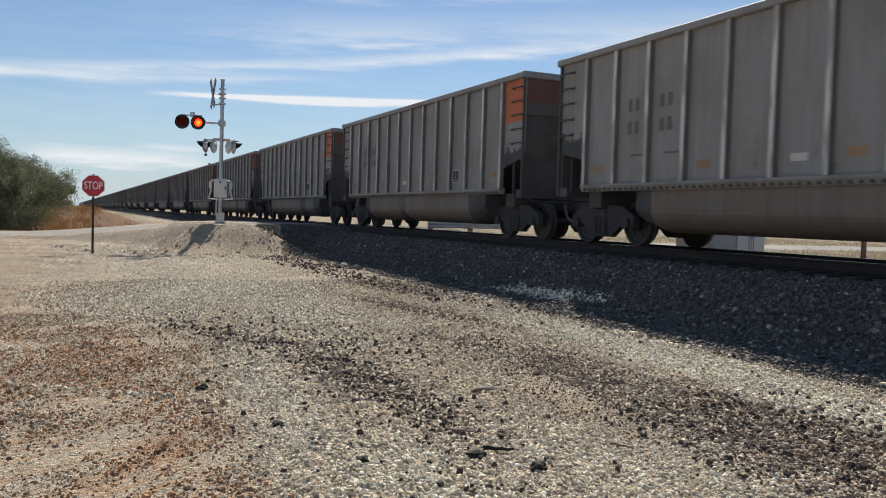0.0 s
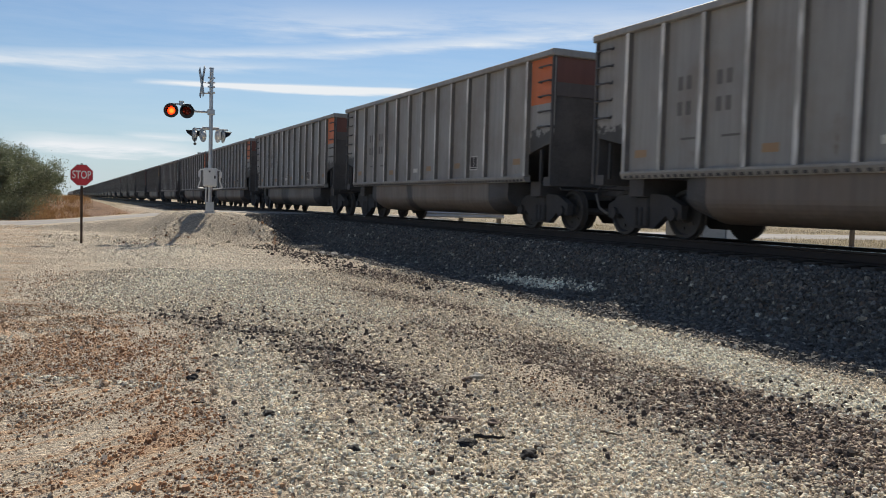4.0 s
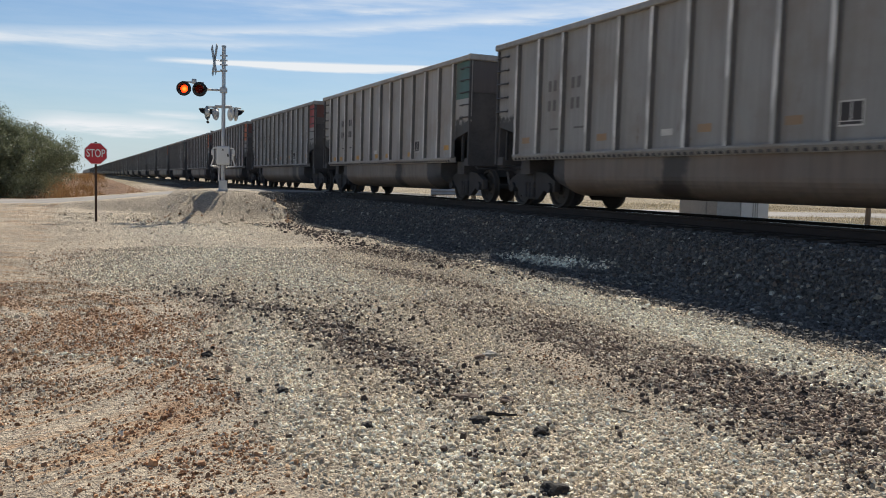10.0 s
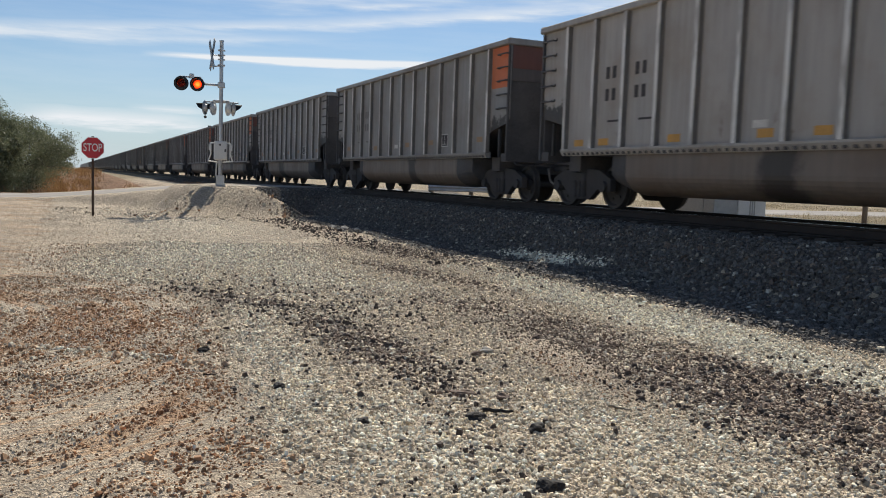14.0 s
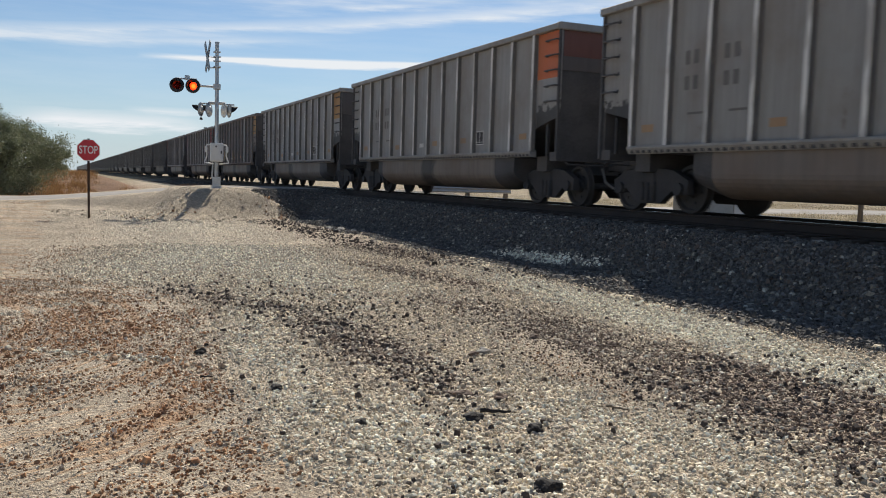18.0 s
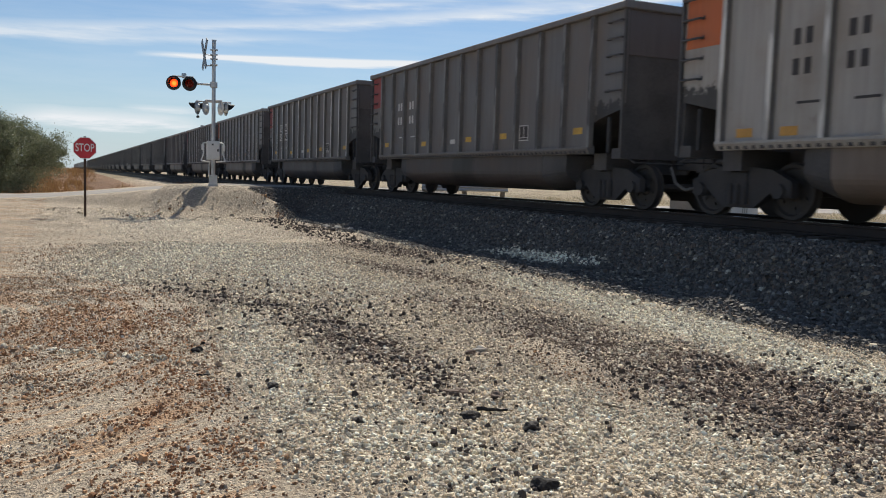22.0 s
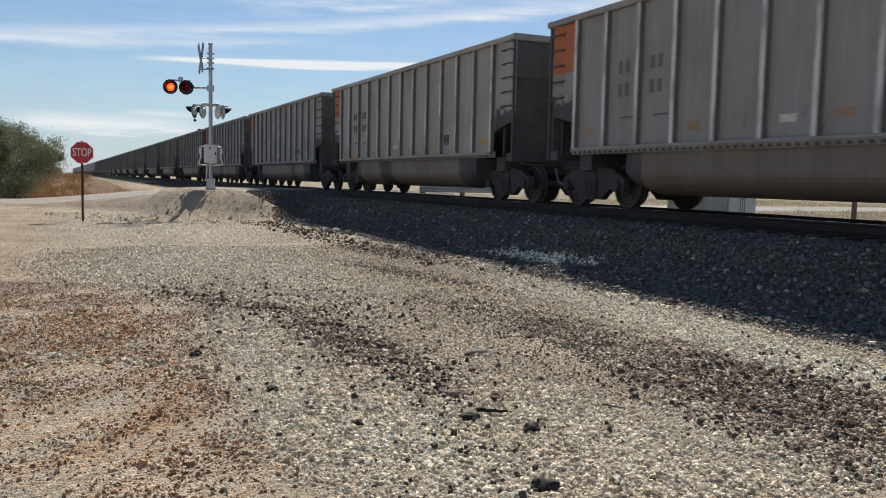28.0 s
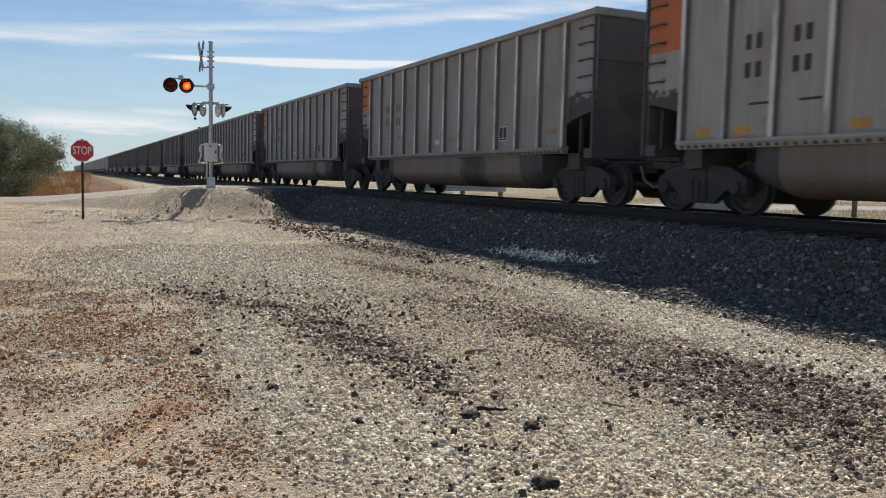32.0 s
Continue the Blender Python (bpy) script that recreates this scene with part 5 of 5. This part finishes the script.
# ---- bushes and grass ----
def leaves(points, size, seed):
    """Small folded leaves, each a pair of triangles with its own turn, round many points."""
    r = np.random.default_rng(seed)
    n = len(points)
    a = r.normal(size=(n, 3))
    a /= np.linalg.norm(a, axis=1, keepdims=True)
    b = np.cross(a, r.normal(size=(n, 3)))
    b /= np.linalg.norm(b, axis=1, keepdims=True)
    s = (size * r.uniform(0.6, 1.4, n))[:, None]
    c = np.stack([points - a * s, points + b * s * 0.4, points + a * s, points - b * s * 0.4], 1)
    return c.reshape(-1, 3), np.arange(n * 4).reshape(-1, 4)


def bush(label, x, y, height, radius, seed, count, leaf=0.06, lean=(0, 0)):
    """A many-stemmed mesquite: forked limbs that end in clusters of small leaves."""
    rnd = random.Random(seed)
    z0 = float(ground_z(x, y))
    tree = tagged(new("mesquite_bush"), label, "bush")
    tree.matrix_basis = pose(x, y, z0)
    bm, tips = bmesh.new(), []

    def grow(p, d, length, r, level):
        q = p
        for i in range(3):
            d2 = (d + Vector((rnd.uniform(-0.3, 0.3), rnd.uniform(-0.3, 0.3), rnd.uniform(-0.12, 0.2)))).normalized()
            e = q + d2 * length / 3
            tube(bm, q, e, r * (1 - 0.25 * i), 6 if level < 2 else 4, r * (0.75 - 0.25 * i) + 0.004, caps=False)
            q, d = e, d2
            if level >= 2:
                tips.append((q, level))
        if level < 4:
            for j in range(3 if level < 3 else 2):
                out = Vector((rnd.uniform(-1, 1), rnd.uniform(-1, 1), rnd.uniform(-0.35, 0.75)))
                grow(q, (d * 0.8 + out * 0.9).normalized(), length * rnd.uniform(0.55, 0.85), r * 0.5, level + 1)

    for i in range(6):
        a = i * math.tau / 6 + rnd.uniform(-0.4, 0.4)
        spread_ = rnd.uniform(0.5, 1.1)
        grow(Vector((rnd.uniform(-0.25, 0.25), rnd.uniform(-0.25, 0.25), -0.1)), Vector((math.cos(a) * spread_ + lean[0], math.sin(a) * spread_ + lean[1], 0.75)).normalized(), height * 0.40, 0.11 * height / 4.5, 0)
    part("trunk", bm, M_BARK, tree, "rough forked grey limbs")
    r = np.random.default_rng(seed)
    t = np.array([p[:] for p, _ in tips])
    lim = np.hypot(t[:, 0], t[:, 1]) / radius
    t = t[(lim < 1.15) & (t[:, 2] < height * 1.02) & (t[:, 2] > height * 0.06)]
    pick = t[r.integers(0, len(t), count)]
    pts = pick + r.normal(size=(count, 3)) * np.array([0.24, 0.24, 0.19]) * height / 4.5
    # a skirt of leafy twigs that hangs low all round
    a, u = r.uniform(0, math.tau, 90), np.sqrt(r.uniform(0.05, 1, 90)) * 0.88
    skirt = np.stack([np.cos(a) * u * radius, np.sin(a) * u * radius, height * r.uniform(0.04, 0.5, 90) * (1 - 0.55 * u * u)], 1)
    low = int(count * 0.3)
    low = skirt[r.integers(0, 90, low)] + r.normal(size=(low, 3)) * np.array([0.42, 0.42, 0.24]) * height / 4.5
    low[:, 2] = np.abs(low[:, 2])
    pts = np.concatenate([pts, low])
    v, f = leaves(pts, leaf, seed)
    me = fast_mesh("crown", v, f, 4)
    me.materials.append(M_LEAF)
    c = new("crown", me)
    c.parent = tree
    c["label"] = "grey-green feathery leaves"
    return tree


bush("large grey-green mesquite bush beside the road", -5.6, 54.0, 5.3, 5.0, 3, 90000, 0.052)
bush("grey-green mesquite bush behind the larger one", -3.0, 60.0, 3.7, 2.8, 8, 26000, 0.055)
bush("small mesquite bush on the dry bank", -1.6, 72.0, 2.4, 1.6, 12, 9000, 0.08)


bush("low mesquite bush in front of the larger one", -4.1, 52.2, 3.2, 3.0, 31, 34000, 0.052)
bush("low spreading mesquite bush at the road's edge", -7.2, 51.0, 3.6, 3.4, 37, 34000, 0.052)


def grass(name, label, xy, height, material, seed):
    """Thin upright blades in tufts, as one loose mass."""
    r = np.random.default_rng(seed)
    n = len(xy)
    z = ground_z(xy[:, 0], xy[:, 1])
    base = np.stack([xy[:, 0], xy[:, 1], z - 0.03], 1)
    a = r.uniform(0, math.tau, n)
    side = np.stack([np.cos(a), np.sin(a), np.zeros(n)], 1) * (height * 0.035 * r.uniform(0.6, 1.4, n))[:, None]
    tip = base + np.stack([r.normal(size=n) * 0.3, r.normal(size=n) * 0.3, r.uniform(0.5, 1.1, n)], 1) * height
    v = np.stack([base - side, base + side, tip], 1).reshape(-1, 3)
    me = fast_mesh(name, v, np.arange(n * 3).reshape(-1, 3), 3)
    me.materials.append(material)
    return tagged(new(name, me), label, "grass", kind="stuff")


tuft = np.stack([rng.uniform(-9, 1.7, 500), rng.uniform(51.5, 72, 500)], 1)
xy = np.repeat(tuft, 26, 0) + rng.normal(size=(500 * 26, 2)) * 0.22
grass("dry_grass", "tufts of dry reddish grass beyond the road", xy, 0.42, M_DRY, 4)
tuft = np.stack([rng.uniform(2.5, 7.5, 40), rng.uniform(49, 58, 40)], 1)
xy = np.repeat(tuft, 14, 0) + rng.normal(size=(40 * 14, 2)) * 0.12
grass("dry_weeds", "sparse dry weeds on the gravel shoulder", xy, 0.4, M_DRY, 5)
tuft = np.stack([rng.uniform(16.5, 60, 2600), rng.uniform(2, 60, 2600)], 1)
tuft = tuft[np.abs(tuft[:, 1] - road_mid(tuft[:, 0])) > 5]
xy = np.repeat(tuft, 12, 0) + rng.normal(size=(len(tuft) * 12, 2)) * 0.3
grass("field_grass", "pale dry grass of the field beyond the track", xy, 0.28, M_STRAW, 6)


# ---- beyond the track ----
def equipment_hut():
    hut = tagged(new("equipment_hut"), "pale grey metal signal equipment hut beyond the track", "equipment hut")
    x, y = 18.2, 20.3
    hut.matrix_basis = pose(x, y, float(ground_z(x, y)))
    part("footing", boxes((-0.05, 2.15, -0.05, 1.85, -0.2, 0.12)), M_CONC, hut)
    part("body", boxes((0.95, 2.1, 0, 1.8, 0.12, 2.5), bevel=0.02), M_ALU, hut)
    # left half of the body, set back a little, in a darker grey
    part("annex", boxes((0, 0.945, 0.03, 1.8, 0.12, 2.5), bevel=0.02), M_HUT, hut, "darker grey left half of the hut body")
    part("roof", boxes((-0.08, 2.18, -0.08, 1.88, 2.5, 2.58), bevel=0.02), M_HUT, hut)
    for i in range(3):
        bm = boxes((1.42 + i * 0.09, 1.45 + i * 0.09, -0.016, -0.001, 0.14, 2.45))
        part("seam", bm, M_HUT, hut)
    part("door", boxes((-0.03, -0.002, 0.5, 1.4, 0.2, 2.2), bevel=0.01), M_HUT, hut)


equipment_hut()


def fence_post(x, y):
    z = float(ground_z(x, y))
    bm = bmesh.new()
    tube(bm, (0, 0, -0.3), (0.02, 0, 1.35), 0.075, 10, 0.065)
    post = tagged(part("fence_post", bm, M_WOOD), "weathered brown wooden fence post in dry grass", "fence post")
    post.matrix_basis = pose(x, y, z)


fence_post(19.2, 15.75)


def guard_rail():
    rail = tagged(new("guard_rail"), "grey steel guard rail along the road beyond the track", "guard rail")
    y = 33.2
    bm = bmesh.new()
    prism(bm, [(y, 0.40), (y - 0.05, 0.46), (y, 0.53), (y - 0.05, 0.60), (y, 0.68), (y + 0.01, 0.68), (y - 0.03, 0.60), (y + 0.02, 0.53), (y - 0.03, 0.46), (y + 0.01, 0.40)], "x", 14.0, 18.2)
    beam = part("beam", bm, M_GALV, rail)
    for i in range(3):
        bm = boxes((14.2 + i * 1.9 - 0.08, 14.2 + i * 1.9 + 0.08, y + 0.03, y + 0.19, -0.6, 0.72))
        part("post", bm, M_WOOD, rail)
    rail.matrix_basis = pose(0, 0, 0.58)


guard_rail()
bm = bmesh.new()
prev = None
for xx in (TRACK_X + 0.83, 13, 14, 16, 18, 22, 28, 36, 50, 80, 140, 300):
    m0, z0 = 38.5, 0.97 - 0.72 * float(smooth(13.5, 30, np.float64(xx)))
    row = [bm.verts.new((xx, m0 + o, z0 - abs(o) * 0.012 - (0.5 if abs(o) > 4 else 0))) for o in (-4.9, -3.8, -2, 0, 2, 3.8, 4.9)]
    if prev:
        for i in range(6):
            bm.faces.new((prev[i], row[i], row[i + 1], prev[i + 1]))
    prev = row
bmesh.ops.recalc_face_normals(bm, faces=bm.faces)
tagged(part("road", bm, M_ROAD), "pale dusty asphalt road leading away beyond the crossing", "road", kind="structure")
part_panel = boxes((TRACK_X - 0.66, TRACK_X + 0.66, 34.6, 42.4, 0.80, 0.985))
tagged(part("crossing_panel", part_panel, M_CONC), "pale concrete crossing panel between the rails", "road", kind="structure")


def far_trees():
    """A low broken line of scrub at the edge of the field."""
    r = np.random.default_rng(21)
    c = np.stack([r.uniform(120, 900, 260), r.uniform(60, 900, 260)], 1)
    s = r.uniform(1.5, 3.5, 260)
    pts = np.repeat(c, 60, 0) + r.normal(size=(260 * 60, 2)) * np.repeat(s, 60)[:, None] * 0.6
    z = np.abs(r.normal(size=len(pts))) * np.repeat(s, 60) * 0.45 + 0.2
    v, f = leaves(np.stack([pts[:, 0], pts[:, 1], z], 1), 0.6, 22)
    me = fast_mesh("far_scrub", v, f, 4)
    me.materials.append(M_LEAF)
    tagged(new("far_scrub", me), "low dark scrub at the far edge of the field", "scrub", kind="stuff")


far_trees()

# dark marker post beyond the crossing
bm = bmesh.new()
tube(bm, (0, 0, -0.3), (0, 0, 7.3), 0.2, 10)
o = tagged(part("marker_post", bm, M_LAMPBLACK), "dark tall steel post beyond the track past the road", "post")
o.matrix_basis = pose(16.0, 110.0, float(ground_z(16.0, 110.0)))

# ---- sleepers ----
bm = boxes((-1.29, 1.29, -0.115, 0.115, -0.18, 0.0), bevel=0.01)
tie0 = part("sleeper", bm, M_TIE, track, "dark creosoted timber sleeper")
tie0.matrix_basis = pose(TRACK_X, -20, RAIL_Z - 0.187)
for i in range(1, 240):
    y = -20 + i * 0.5
    if 34.4 < y < 42.6:
        continue
    share("sleeper", tie0, track, pose(TRACK_X, y, RAIL_Z - 0.187))


# ---- moving things ----
HALF_BEAT, FIRST_LEFT = 0.5973, 0.235


def motions():
    """All that moves: the cars roll along the track, the lamps' drums turn from bright to dark and back in turn."""
    for k, c in cars:
        y0 = 16.04 - HALF + PITCH * k
        walk(c, [(t, pose(TRACK_X, y0 - travelled(t), RAIL_Z)) for t in (*range(0, 32), 31.7, 31.9, 32)])
    for d, which in rotors:
        angle = 180.0 if which == 0 else 0.0
        rows = [(0.0, angle)]
        beat = FIRST_LEFT
        while beat < 31.9:
            for j, dt in enumerate((-0.036, -0.012, 0.012, 0.036)):
                rows.append((beat + dt, angle + 60 * j))
            angle += 180
            beat += HALF_BEAT
        rows.append((32.0, angle))
        walk(d, [(t, pose(0, 0.14, 0, 0, 0, a % 360)) for t, a in rows])


motions()
